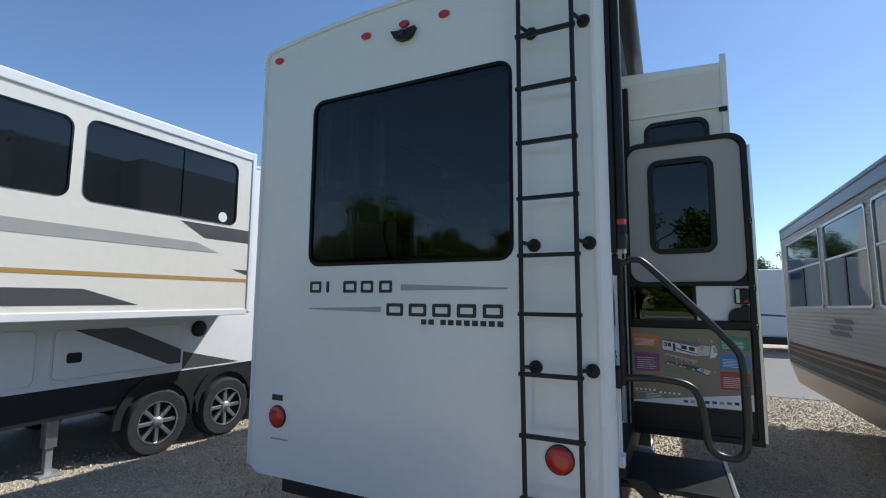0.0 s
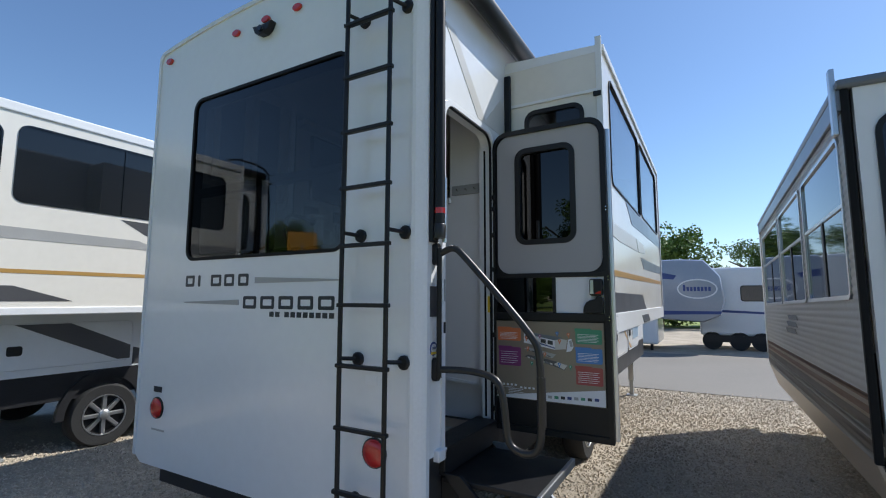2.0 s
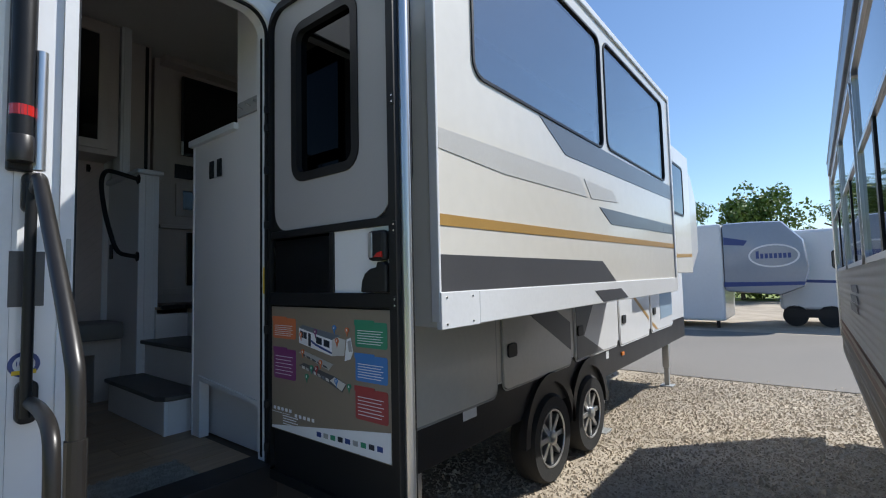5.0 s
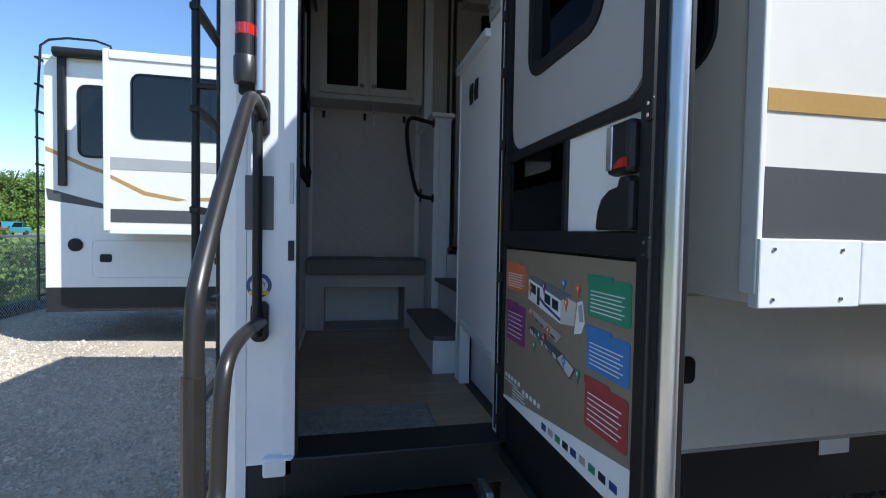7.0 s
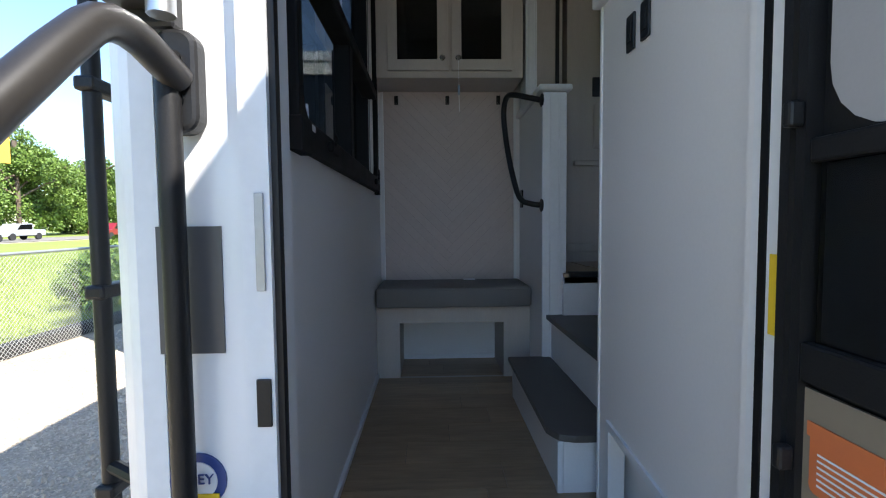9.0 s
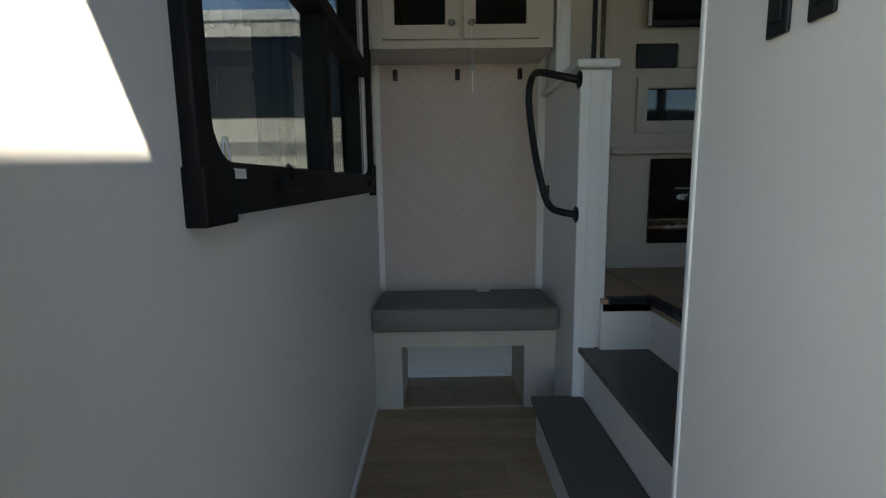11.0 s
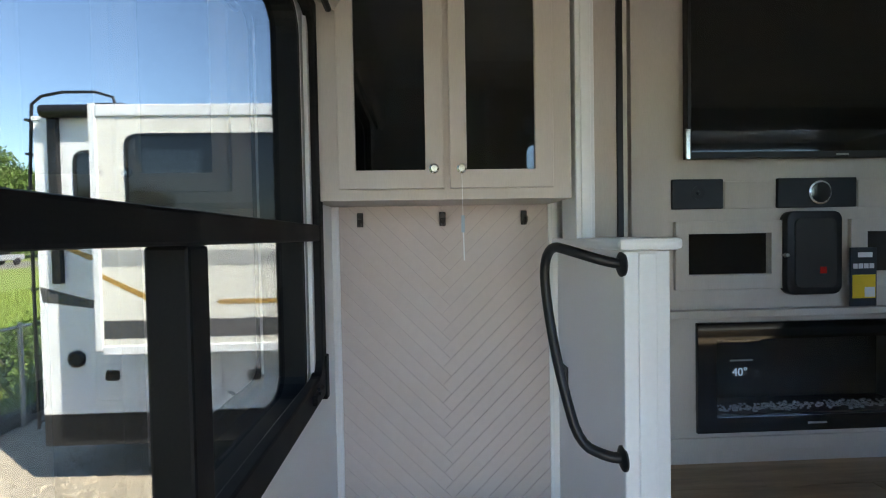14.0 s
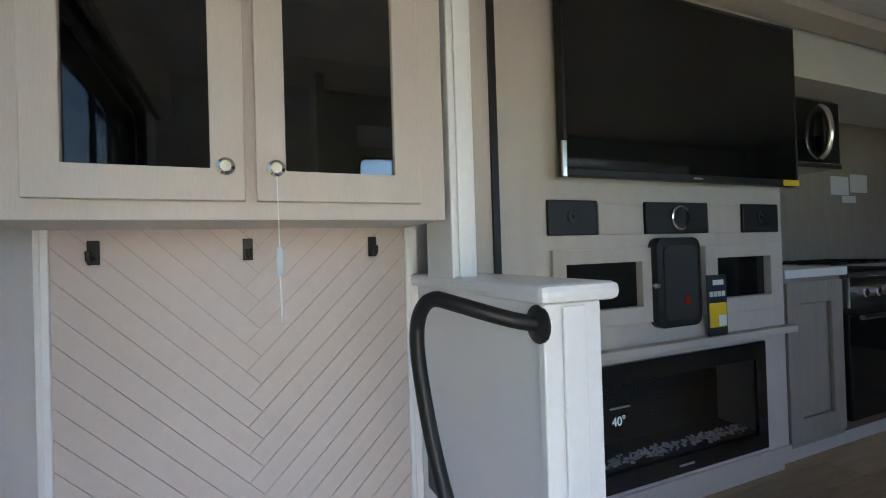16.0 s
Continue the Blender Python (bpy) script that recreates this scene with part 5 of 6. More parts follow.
# steps up to the living floor
ss = thing("interior_steps", (-1.6, 3.6, FL), "two white-fronted steps with charcoal treads", "steps")
part("riser", box(-2.03, -1.165, 3.4, 3.415, FL + 0.004, 0.9), WALLWHITE, ss)
part("riser", box(-1.18, -1.164, 3.416, 3.53, FL + 0.004, 0.9), WALLWHITE, ss)
part("edge_trim", box(-1.185, -1.16, 3.395, 3.415, FL + 0.004, 0.9, 0.003), TRIMWHITE, ss)
part("tread", plate("z", 0.9, 0.925, [(-2.05, 3.6), (-2.05, 3.38), (-1.22, 3.37), (-1.16, 3.4), (-1.145, 3.45), (-1.145, 3.6)], bevel=0.005), TREAD, ss, "charcoal tread with a rounded nose")
part("riser", box(-2.03, -0.9, 3.6, 3.615, 0.925, 1.12), WALLWHITE, ss)
part("tread", plate("z", 1.12, 1.145, [(-2.05, 3.87), (-2.05, 3.575), (-0.9, 3.575), (-0.9, 3.87)], bevel=0.005), TREAD, ss)
part("riser", box(-2.0, -0.4, 3.86, 3.875, 1.145, 1.34), WALLWHITE, ss)
part("riser", box(-2.03, -2.0, 3.655, 3.86, 1.146, 1.34), WALLWHITE, ss)

# side panel by the door
sp = setting("side_panel", plate("y", 3.5, 3.545, [(-1.07, FL + 0.004), (-0.99, FL + 0.004), (-0.99, 1.03), (XR - 0.08, 0.98), (XR - 0.08, 3.42), (-0.62, 3.42), (-0.62, 2.25), (-1.07, 2.25)]), WALLWHITE, "white half-height panel beside the door", "wall")
part("return", box(XR - 0.09, XR - 0.064, 3.452, 3.499, 0.98, 3.4), WALLWHITE, sp)
part("inner_niche", box(-1.05, XR - 0.08, 3.57, 3.578, FL + 0.004, 1.1), WALLWHITE, sp)
part("edge_trim", box(-1.085, -1.07, 3.495, 3.55, FL + 0.004, 2.25, 0.004), TRIMWHITE, sp)
part("cap", box(-1.1, -0.61, 3.475, 3.57, 2.25, 2.285, 0.006), TRIMWHITE, sp, "white cap board")
part("niche_trim", plate("y", 3.492, 3.5, [(-1.0, FL + 0.01), (-0.98, FL + 0.01), (-0.98, 1.015), (XR - 0.08, 0.965), (XR - 0.08, 0.985), (-1.0, 1.04)]), TRIMWHITE, sp)
for x in (-0.87, -0.79):
    o = thing("light_switch", (x, 3.49, 2.1), "black rocker switch plate on the white panel", "switch", "entry switches")
    part("plate", box(x - 0.022, x + 0.022, 3.492, 3.499, 2.05, 2.14, 0.003), BLACKP, o)
    part("rocker", box(x - 0.012, x + 0.012, 3.488, 3.492, 2.07, 2.12, 0.001), BLACKM, o)
hb = thing("key_rail", (-0.48, 3.49, 2.33), "narrow wooden key rail on the panel", "key rail")
part("board", box(-0.6, -0.36, 3.487, 3.499, 2.3, 2.37, 0.003), GREYSTRIPE, hb)
for x in (-0.55, -0.48, -0.41):
    part("peg", tube([(x, 3.487, 2.33), (x, 3.465, 2.335)], 0.005, 6), CHROME, hb)
mt = thing("doormat", (-0.75, 3.0, FL), "speckled grey doormat inside the threshold", "doormat")
part("mat_backing", box(-0.745, -0.375, 2.715, 3.285, FL + 0.0045, FL + 0.009, 0.001), RUBBER, mt, "thin black rubber backing")
part("mat_top", box(-0.74, -0.38, 2.72, 3.28, FL + 0.0092, FL + 0.016, 0.003), CARPET, mt)
rt = np.random.default_rng(6)
tv_, tf_ = [], []
for _ in range(5200):
    x, y = rt.uniform(-0.742, -0.378), rt.uniform(2.715, 3.285)
    a, h, w = rt.uniform(0, 6.3), rt.uniform(0.004, 0.011), 0.0022
    k = len(tv_)
    b0 = (x + 0.37 + 0.38, y - 3.0, 0.015)
    tv_ += [(b0[0] - w * math.cos(a), b0[1] - w * math.sin(a), b0[2]), (b0[0] + w * math.cos(a), b0[1] + w * math.sin(a), b0[2]), (b0[0] + rt.normal() * 0.004, b0[1] + rt.normal() * 0.004, b0[2] + h)]
    tf_.append((k, k + 1, k + 2))
me = bpy.data.meshes.new("pile")
me.from_pydata(tv_, [], tf_)
me.materials.append(CARPET)
pile = new("pile", me)
pile.parent = mt
tagged(pile, "short speckled pile", kind="stuff")

# ---- inside: living area ----
setting("floor_living", plate("z", MF - 0.05, MF - 0.002, [(-2.0, 3.66), (-2.0, 3.86), (-0.34, 3.86), (-0.34, 8.5), (-3.1, 8.5), (-3.1, 3.82), (-2.73, 3.82), (-2.73, 3.66)]), FLOORW, "grey-brown vinyl plank floor of the living area", "floor")
lf = bpy.data.objects["floor_living"]
for i in range(9):
    for k in range(3):
        a = 3.9 + k * 1.2 - 0.4 * (i % 3)
        a, b = max(a, 3.89), min(a + 1.198, 7.0)
        x1 = -1.25 - i * 0.155
        if b > a + 0.05:
            part("plank", box(x1 - 0.1535, x1, a, b, MF - 0.002, MF + 0.003), FLOORW, lf)
setting("trim_nosing", box(-2.03, -0.4, 3.842, 3.885, MF - 0.02, MF + 0.008, 0.004), BLACKP, "black stair nosing", "trim")
setting("trim_nosing_return", box(-2.03, -1.985, 3.682, 3.841, MF - 0.02, MF + 0.008, 0.004), BLACKP, "black stair nosing", "trim")
setting("wall_west_living", box(IX - 0.5, IX - 0.45, 3.8, 8.4, MF, 3.42), TAUPEOAK, "taupe wood-look wall behind the kitchen", "wall")
setting("wall_front_living", box(IX - 0.45, -0.34, 8.4, 8.46, MF, 3.42), DARKWOOD, "dark wood-look wall at the front of the living area", "wall")
ec = thing("media_cabinet", (IX, 4.65, MF), "greige media cabinet with a mantel shelf and black niches", "cabinet")
EX = IX
part("body", plate("x", EX - 0.02, EX, rect(3.86, 5.27, MF + 0.06, 3.4), [rect(4.085, 4.425, 2.145, 2.31), rect(4.83, 5.16, 2.145, 2.31), rect(4.12, 5.11, 1.5, 1.95)]), GREIGE, ec)
part("side", box(EX - 0.44, EX - 0.021, 3.86, 3.88, MF, 3.4), GREIGE, ec)
part("side", box(EX - 0.44, EX - 0.021, 5.25, 5.27, MF, 3.4), GREIGE, ec)
part("kick", box(EX - 0.04, EX - 0.02, 3.86, 5.27, MF, MF + 0.06), GREIGE, ec)
part("base_rail", box(EX, EX + 0.012, 3.86, 5.27, MF + 0.065, MF + 0.12, 0.002), GREIGE, ec)
part("mantel", box(EX, EX + 0.045, 3.9, 5.29, 1.975, 2.005, 0.004), GREIGE, ec, "greige mantel shelf")
for y0, y1, a, b in ((4.03, 4.49, 4.085, 4.425), (4.76, 5.23, 4.83, 5.16)):
    d = part("niche_frame", plate("x", EX, EX + 0.018, rect(y0, y1, 2.085, 2.36), [rect(a, b, 2.145, 2.31)], bevel=0.002), GREIGE, ec)
    part("niche_back", box(EX - 0.3, EX - 0.29, a - 0.02, b + 0.02, 2.12, 2.33), BLACKP, d)
    part("niche_glass", box(EX - 0.015, EX - 0.012, a, b, 2.146, 2.309), BLACKGLASS, d)
part("knob", lathe([(0.005, 0), (0.005, 0.015), (0.012, 0.02), (0.008, 0.03)], (EX + 0.018, 4.47, 2.22), "x", 12), CHROME, ec, "nickel knob")
for a, b in ((4.24, 4.45), (4.8, 4.99)):
    part("groove_panel", box(EX, EX + 0.006, a, b, 2.41, 2.52, 0.002), GREIGE, ec)
part("seam", box(-2.56, -2.55, 3.758, 3.78, MF, 3.41), BLACKP, ec, "black slide seal line")
for y0, y1 in ((4.02, 4.23), (5.0, 5.23)):
    s = thing("wall_speaker", (EX, (y0 + y1) / 2, 2.47), "black flush wall speaker on the media cabinet", "speaker", "flush speakers")
    part("face", box(EX, EX + 0.014, y0, y1, 2.41, 2.53, 0.004), BLACKM, s)
    part("cone", lathe([(0.026, 0.014), (0.026, 0.018), (0.014, 0.016)], (EX, (y0 + y1) / 2, 2.475), "x", 18), BLACKP, s)
    part("hub", lathe([(0.009, 0.016), (0.006, 0.022)], (EX, (y0 + y1) / 2, 2.475), "x", 10), BLACKP, s)
rd = thing("radio_unit", (EX, 4.62, 2.47), "black wall radio with a round silver dial", "radio")
part("face", box(EX, EX + 0.016, 4.455, 4.785, 2.41, 2.53, 0.004), BLACKM, rd)
part("dial", lathe([(0.048, 0.016), (0.048, 0.024), (0.042, 0.026)], (EX, 4.625, 2.47), "x", 28), CHROME, rd, "silver dial ring")
part("dial_face", lathe([(0.041, 0.026), (0.04, 0.0275)], (EX, 4.625, 2.47), "x", 28), BLACKGLASS, rd)
bx = thing("bluetooth_speaker", (EX, 4.615, 2.06), "portable black speaker clipped into the cabinet front", "speaker")
part("case", plate("x", EX, EX + 0.045, rr(4.47, 4.7, 2.06, 2.395, 0.035), bevel=0.008), BLACKM, bx, smooth=True)
part("grille", plate("x", EX + 0.045, EX + 0.05, rr(4.5, 4.67, 2.09, 2.365, 0.025)), MESH, bx)
part("badge", box(EX + 0.05, EX + 0.052, 4.6, 4.627, 2.145, 2.172), RED, bx, "small red badge")
wr = thing("hang_card", (EX + 0.05, 4.85, 2.007), "yellow and black product card standing on the mantel", "package")
part("card", box(EX + 0.03, EX + 0.036, 4.74, 4.85, 2.007, 2.245, 0.001), INK, wr)
part("yellow_panel", box(EX + 0.036, EX + 0.038, 4.747, 4.843, 2.04, 2.135), YELLOW, wr)
part("white_panel", box(EX + 0.038, EX + 0.039, 4.797, 4.84, 2.045, 2.085), PAPER, wr)
for i in range(4):
    part("print_block", box(EX + 0.036, EX + 0.038, 4.75 + i * 0.023, 4.768 + i * 0.023, 2.16, 2.18), PAPER, wr)
part("oval", box(EX + 0.036, EX + 0.038, 4.77, 4.83, 2.205, 2.225, 0.0005), PAPER, wr)
tv = thing("television", (EX + 0.03, 4.68, 2.6), "large flat black television on the media wall", "television")
part("screen", box(EX + 0.052, EX + 0.056, 4.075, 5.295, 2.63, 3.275), BLACKGLASS, tv, "glossy black screen")
part("bezel", plate("x", EX + 0.02, EX + 0.056, rect(4.06, 5.31, 2.605, 3.29), [rect(4.075, 5.295, 2.63, 3.275)], bevel=0.003), BLACKP, tv)
part("back", box(EX, EX + 0.05, 4.2, 5.2, 2.7, 3.2, 0.01), BLACKP, tv)
part("badge", box(EX + 0.056, EX + 0.058, 4.66, 4.71, 2.613, 2.62), GREYSTRIPE, tv)
part("wrap_edge", box(EX + 0.05, EX + 0.06, 4.05, 4.07, 2.6, 2.72, 0.003), CHROME, tv, "crinkled protective film")
part("label", box(EX + 0.056, EX + 0.058, 5.2, 5.31, 2.605, 2.63), YELLOW, tv, "yellow energy label")
fp = thing("electric_fireplace", (EX, 4.62, 1.5), "black electric fireplace with crystal bed under the mantel", "fireplace")
part("frame", plate("x", EX + 0.001, EX + 0.016, rect(4.12, 5.11, 1.5, 1.95), [rect(4.2, 5.05, 1.565, 1.88)], bevel=0.002), BLACKGLASS, fp)
part("glass", box(EX + 0.002, EX + 0.006, 4.2, 5.05, 1.565, 1.88), glass("fireplace_glass", (0.8, 0.82, 0.83)), fp)
part("back", box(EX - 0.2, EX - 0.19, 4.15, 5.08, 1.52, 1.93), BLACKP, fp)
part("tray", box(EX - 0.19, EX - 0.002, 4.18, 5.07, 1.55, 1.57), BLACKP, fp)
cr = bmesh.new()
for i in range(300):
    y, x, s = rnd.uniform(4.22, 5.03), EX - rnd.uniform(0.01, 0.06), rnd.uniform(0.004, 0.009)
    bmesh.ops.create_icosphere(cr, subdivisions=1, radius=s, matrix=Matrix.Translation((x, y, 1.575 + rnd.uniform(0, 0.02))) @ Matrix.Diagonal((1, rnd.uniform(0.6, 1.4), rnd.uniform(0.5, 1), 1)))
tagged(part("crystals", cr, EMBER, fp, "clear crystal bed"), kind="stuff")
lettering("40°", 0.046, Matrix.Translation((EX + 0.0075, 4.3, 1.745)) @ Euler((radians(90), 0, radians(90))).to_matrix().to_4x4(), DISPLAY, fp)
part("badge", box(EX + 0.006, EX + 0.007, 4.26, 4.355, 1.79, 1.797), GREYSTRIPE, fp)
part("badge", box(EX + 0.016, EX + 0.017, 4.58, 4.66, 1.528, 1.536), GREYSTRIPE, fp)
# kitchen
kc = thing("kitchen_cabinet", (EX - 0.2, 5.5, MF), "dark oak base cabinet beside the cooker", "cabinet")
part("body", box(EX - 0.44, EX - 0.03, 5.29, 5.76, MF + 0.07, 2.2), TAUPEOAK, kc)
part("door", plate("x", EX - 0.028, EX - 0.01, rect(5.31, 5.74, MF + 0.1, 2.18), [rect(5.4, 5.65, MF + 0.2, 2.08)], bevel=0.003), TAUPEOAK, kc)
part("kick", box(EX - 0.06, EX - 0.05, 5.28, 8.3, MF, MF + 0.07), GREIGE, kc)
wt = thing("worktop", (EX - 0.2, 5.5, 2.2), "white laminate worktop on the kitchen cabinet", "worktop")
part("slab", box(EX - 0.44, EX + 0.0, 5.285, 5.77, 2.2, 2.24, 0.004), TRIMWHITE, wt)
ck = thing("gas_cooker", (EX - 0.2, 6.1, MF), "stainless gas cooker with black oven door and knobs", "cooker")
part("body", box(EX - 0.44, EX - 0.04, 5.78, 6.4, MF + 0.07, 2.2), STEEL, ck)
part("oven_door", box(EX - 0.038, EX - 0.01, 5.79, 6.39, MF + 0.12, 2.0, 0.006), BLACKGLASS, ck, "black glass oven door")
part("oven_handle", tube([(EX + 0.03, 5.82, 1.99), (EX + 0.03, 6.36, 1.99)], 0.012, 10), STEEL, ck)
part("control_panel", box(EX - 0.038, EX - 0.005, 5.79, 6.39, 2.03, 2.18, 0.005), STEEL, ck)
for i in range(5):
    part("knob", lathe([(0.026, -0.005), (0.024, 0.03), (0.018, 0.034)], (EX, 5.86 + i * 0.115, 2.11), "x", 16), CHROME, ck, "steel control knob")
part("hob", box(EX - 0.42, EX - 0.05, 5.8, 6.38, 2.2, 2.215, 0.003), BLACKM, ck)
gr = bmesh.new()
for i in range(5):
    tube([(EX - 0.4, 5.84 + i * 0.125, 2.25), (EX - 0.07, 5.84 + i * 0.125, 2.25)], 0.007, 6, gr)
for x in (EX - 0.38, EX - 0.24, EX - 0.09):
    tube([(x, 5.82, 2.245), (x, 6.36, 2.245)], 0.007, 6, gr)
part("grate", gr, BLACKM, ck, "black pan grate")
mw = thing("microwave", (EX - 0.25, 5.6, 2.75), "stainless microwave with a curved handle above the cooker", "microwave")
part("case", box(EX - 0.45, EX - 0.13, 5.33, 5.98, 2.74, 3.1, 0.006), STEEL, mw)
part("door", box(EX - 0.13, EX - 0.11, 5.34, 5.81, 2.76, 3.08, 0.004), BLACKGLASS, mw)
part("bottom_trim", box(EX - 0.135, EX - 0.105, 5.335, 5.975, 2.735, 2.762, 0.003), STEEL, mw)
part("control_panel", box(EX - 0.13, EX - 0.108, 5.83, 5.97, 2.765, 3.08, 0.004), BLACKP, mw)
part("handle", tube([(EX - 0.11, 5.8, 2.79), (EX - 0.075, 5.8, 2.82), (EX - 0.06, 5.8, 2.92), (EX - 0.075, 5.8, 3.02), (EX - 0.11, 5.8, 3.05)], 0.017, 10, rounds=2), CHROME, mw, smooth=True)
sk2 = thing("wall_notice", (EX - 0.44, 6.4, 2.6), "white paper notices on the dark kitchen wall", "notice")
for y0, y1, z0, z1 in ((6.55, 6.75, 2.66, 2.78), (6.77, 6.97, 2.68, 2.8), (6.67, 6.83, 2.61, 2.655)):
    part("sheet", box(EX - 0.448, EX - 0.445, y0, y1, z0, z1), PAPER, sk2)
vent = thing("floor_vent", (-2.2, 5.6, MF), "pale metal floor register", "vent")
part("frame", box(-2.35, -2.2, 5.6, 5.9, MF, MF + 0.006, 0.002), GREYSTRIPE, vent)
setting("ceiling_soffit", box(EX - 0.44, EX - 0.02, 5.28, 8.39, 3.13, 3.41), CEIL, "pale soffit over the kitchen", "ceiling")
setting("trim_slide_fascia", plate("y", 3.9, 8.4, [(EX + 0.0, 3.34), (EX + 0.1, 3.36), (EX + 0.1, 3.415), (EX + 0.0, 3.415)], bevel=0.003), GREIGE, "greige fascia along the slide-out", "trim")

# ---- surroundings ----


def camper_far(x0, x1, y, z0, z1, nose):
    c = thing("far_camper", ((x0 + x1) / 2, y + 1.2, lay(0, y)), "white fifth-wheel camper with a grey nose cap across the lane", "camper")
    part("body", box(x0, x1 - 2.2, y, y + 2.4, z0, z1, 0.08), WHITE, c)
    prof = [(x1 - 2.2, 0.85), (x1 - 0.7, 0.75), (x1 - 0.15, 1.0), (x1, 1.5), (x1 - 0.1, 2.4), (x1 - 0.6, z1 - 0.05), (x1 - 1.4, z1), (x1 - 2.2, z1)]
    part("nose_cap", plate("y", y, y + 2.4, prof, bevel=0.12), NOSEGREY, c, "rounded grey nose cap", smooth=True)
    oval = [(x1 - 0.85 + 0.65 * math.cos(a), 1.95 + 0.36 * math.sin(a)) for a in np.linspace(0, 6.283, 32, endpoint=False)]
    o = decal(c, "y", y, -1, oval, PAPER, "white oval badge", "badge")
    oval2 = [(x1 - 0.85 + 0.6 * math.cos(a), 1.95 + 0.31 * math.sin(a)) for a in np.linspace(0, 6.283, 32, endpoint=False)]
    part("badge_field", plate("y", y - 0.006, y - 0.003, oval2), NOSEGREY, o)
    for i in range(8):
        part("badge_block", plate("y", y - 0.009, y - 0.006, rect(x1 - 1.3 + i * 0.115, x1 - 1.22 + i * 0.115, 1.87, 2.02 if i else 2.1)), INKBLUE, o)
    decal(c, "y", y, -1, [(x1 - 2.2, 1.0), (x1 - 0.15, 1.05), (x1 - 0.1, 1.15), (x1 - 2.2, 1.15)], INKBLUE, "navy swoosh")
    decal(c, "y", y, -1, [(x1 - 2.15, 2.6), (x1 - 1.5, 2.45), (x1 - 1.6, 2.3), (x1 - 2.15, 2.35)], INKBLUE, "navy swoosh")
    for x in (x1 - 5, x1 - 4.1):
        wl = part("wheel", lathe([(0.22, -0.1), (0.36, -0.1), (0.36, 0.08), (0.22, 0.1)], (x, y + 0.1, lay(0, y) + 0.36), "y", 20), RUBBER, c)
    lgs = part("landing_leg", box(x1 - 2.5, x1 - 2.4, y + 0.2, y + 0.3, lay(0, y), z0, 0.01), BLACKM, c)
    return c


camper_far(-7.5, 1.45, 19.8, -0.1, 3.05, 1)
fc = thing("far_trailer", (4.0, 22.5, lay(0, 22)), "white travel trailer with a tinted window across the lane", "trailer")
part("body", box(0.6, 9.0, 21.5, 23.9, 0.2, 2.8, 0.1), WHITE, fc)
part("skirt", box(0.7, 8.9, 21.49, 21.6, -0.05, 0.2), SKIRT, fc)
pane_window(fc, "y", 21.5, -1, 2.0, 2.9, 1.5, 2.1, 0.1, mat=BLACKGLASS, flush=True)
pane_window(fc, "y", 21.5, -1, 5.0, 6.2, 1.4, 2.1, 0.1, mat=BLACKGLASS, flush=True)
decal(fc, "y", 21.5, -1, [(0.8, 1.1), (5, 0.95), (5, 1.0), (0.8, 1.2)], INKBLUE, "navy swoosh")
for x in (1.0, 1.9, 2.6):
    part("wheel", lathe([(0.2, -0.1), (0.34, -0.1), (0.34, 0.08), (0.2, 0.1)], (x, 21.6, lay(0, 22) + 0.34), "y", 20), RUBBER, fc)


def leaves(center, radius, n, size, rng, flat=0.8):
    """Points of a clumped crown: many small leaf cards on sub-clumps."""
    k = max(4, n // 90)
    subs = []
    for _ in range(k):
        d = rng.normal(size=3)
        d /= np.linalg.norm(d)
        subs.append((np.array(center) + d * radius * rng.uniform(0.25, 0.95) * np.array((1, 1, flat)), radius * rng.uniform(0.22, 0.45)))
    verts, faces = [], []
    for i in range(n):
        c, r = subs[i % k]
        d = rng.normal(size=3)
        d /= np.linalg.norm(d)
        p = c + d * r * rng.uniform(0.5, 1.05)
        a, b = rng.normal(size=3), rng.normal(size=3)
        a /= np.linalg.norm(a)
        b -= a * a.dot(b)
        b /= np.linalg.norm(b)
        s = size * rng.uniform(0.6, 1.4)
        j = len(verts)
        verts += [(p - a * s).tolist(), (p + b * s * 0.6).tolist(), (p + a * s).tolist(), (p - b * s * 0.6).tolist()]
        faces.append((j, j + 1, j + 2, j + 3))
    return verts, faces


def tree(h, spread, seed, n=16200, name="tree", lf=LEAF, size=0.17, label="broad-leaved green tree with an uneven crown"):
    rng = np.random.default_rng(seed)
    t = thing(name, (0, 0, 0), label, "tree", "trees in the distance")
    bm = bmesh.new()
    tube([(0, 0, -0.3), (0.05 * h * 0.2, 0, h * 0.3), (-0.1, 0.1, h * 0.55), (0, 0, h * 0.8)], h * 0.018, 8, bm, 1)
    for i in range(7):
        a, z = rng.uniform(0, 6.3), h * rng.uniform(0.3, 0.6)
        tube([(0, 0, z), (math.cos(a) * spread * 0.4, math.sin(a) * spread * 0.4, z + h * 0.12), (math.cos(a) * spread * 0.75, math.sin(a) * spread * 0.75, z + h * 0.2)], h * 0.008, 6, bm)
    part("trunk", bm, BARK, t)
    verts, faces = [], []
    for i in range(9):
        a = rng.uniform(0, 6.3)
        q = rng.uniform(0.1, 0.65) * spread
        v, f = leaves((math.cos(a) * q, math.sin(a) * q, h * rng.uniform(0.16, 0.84)), spread * rng.uniform(0.38, 0.55), n // 9, size, rng)
        k = len(verts)
        verts += v
        faces += [tuple(j + k for j in g) for g in f]
    me = bpy.data.meshes.new("crown")
    me.from_pydata(verts, [], faces)
    me.materials.append(lf)
    cr_ = new("crown", me)
    cr_.parent = t
    return t


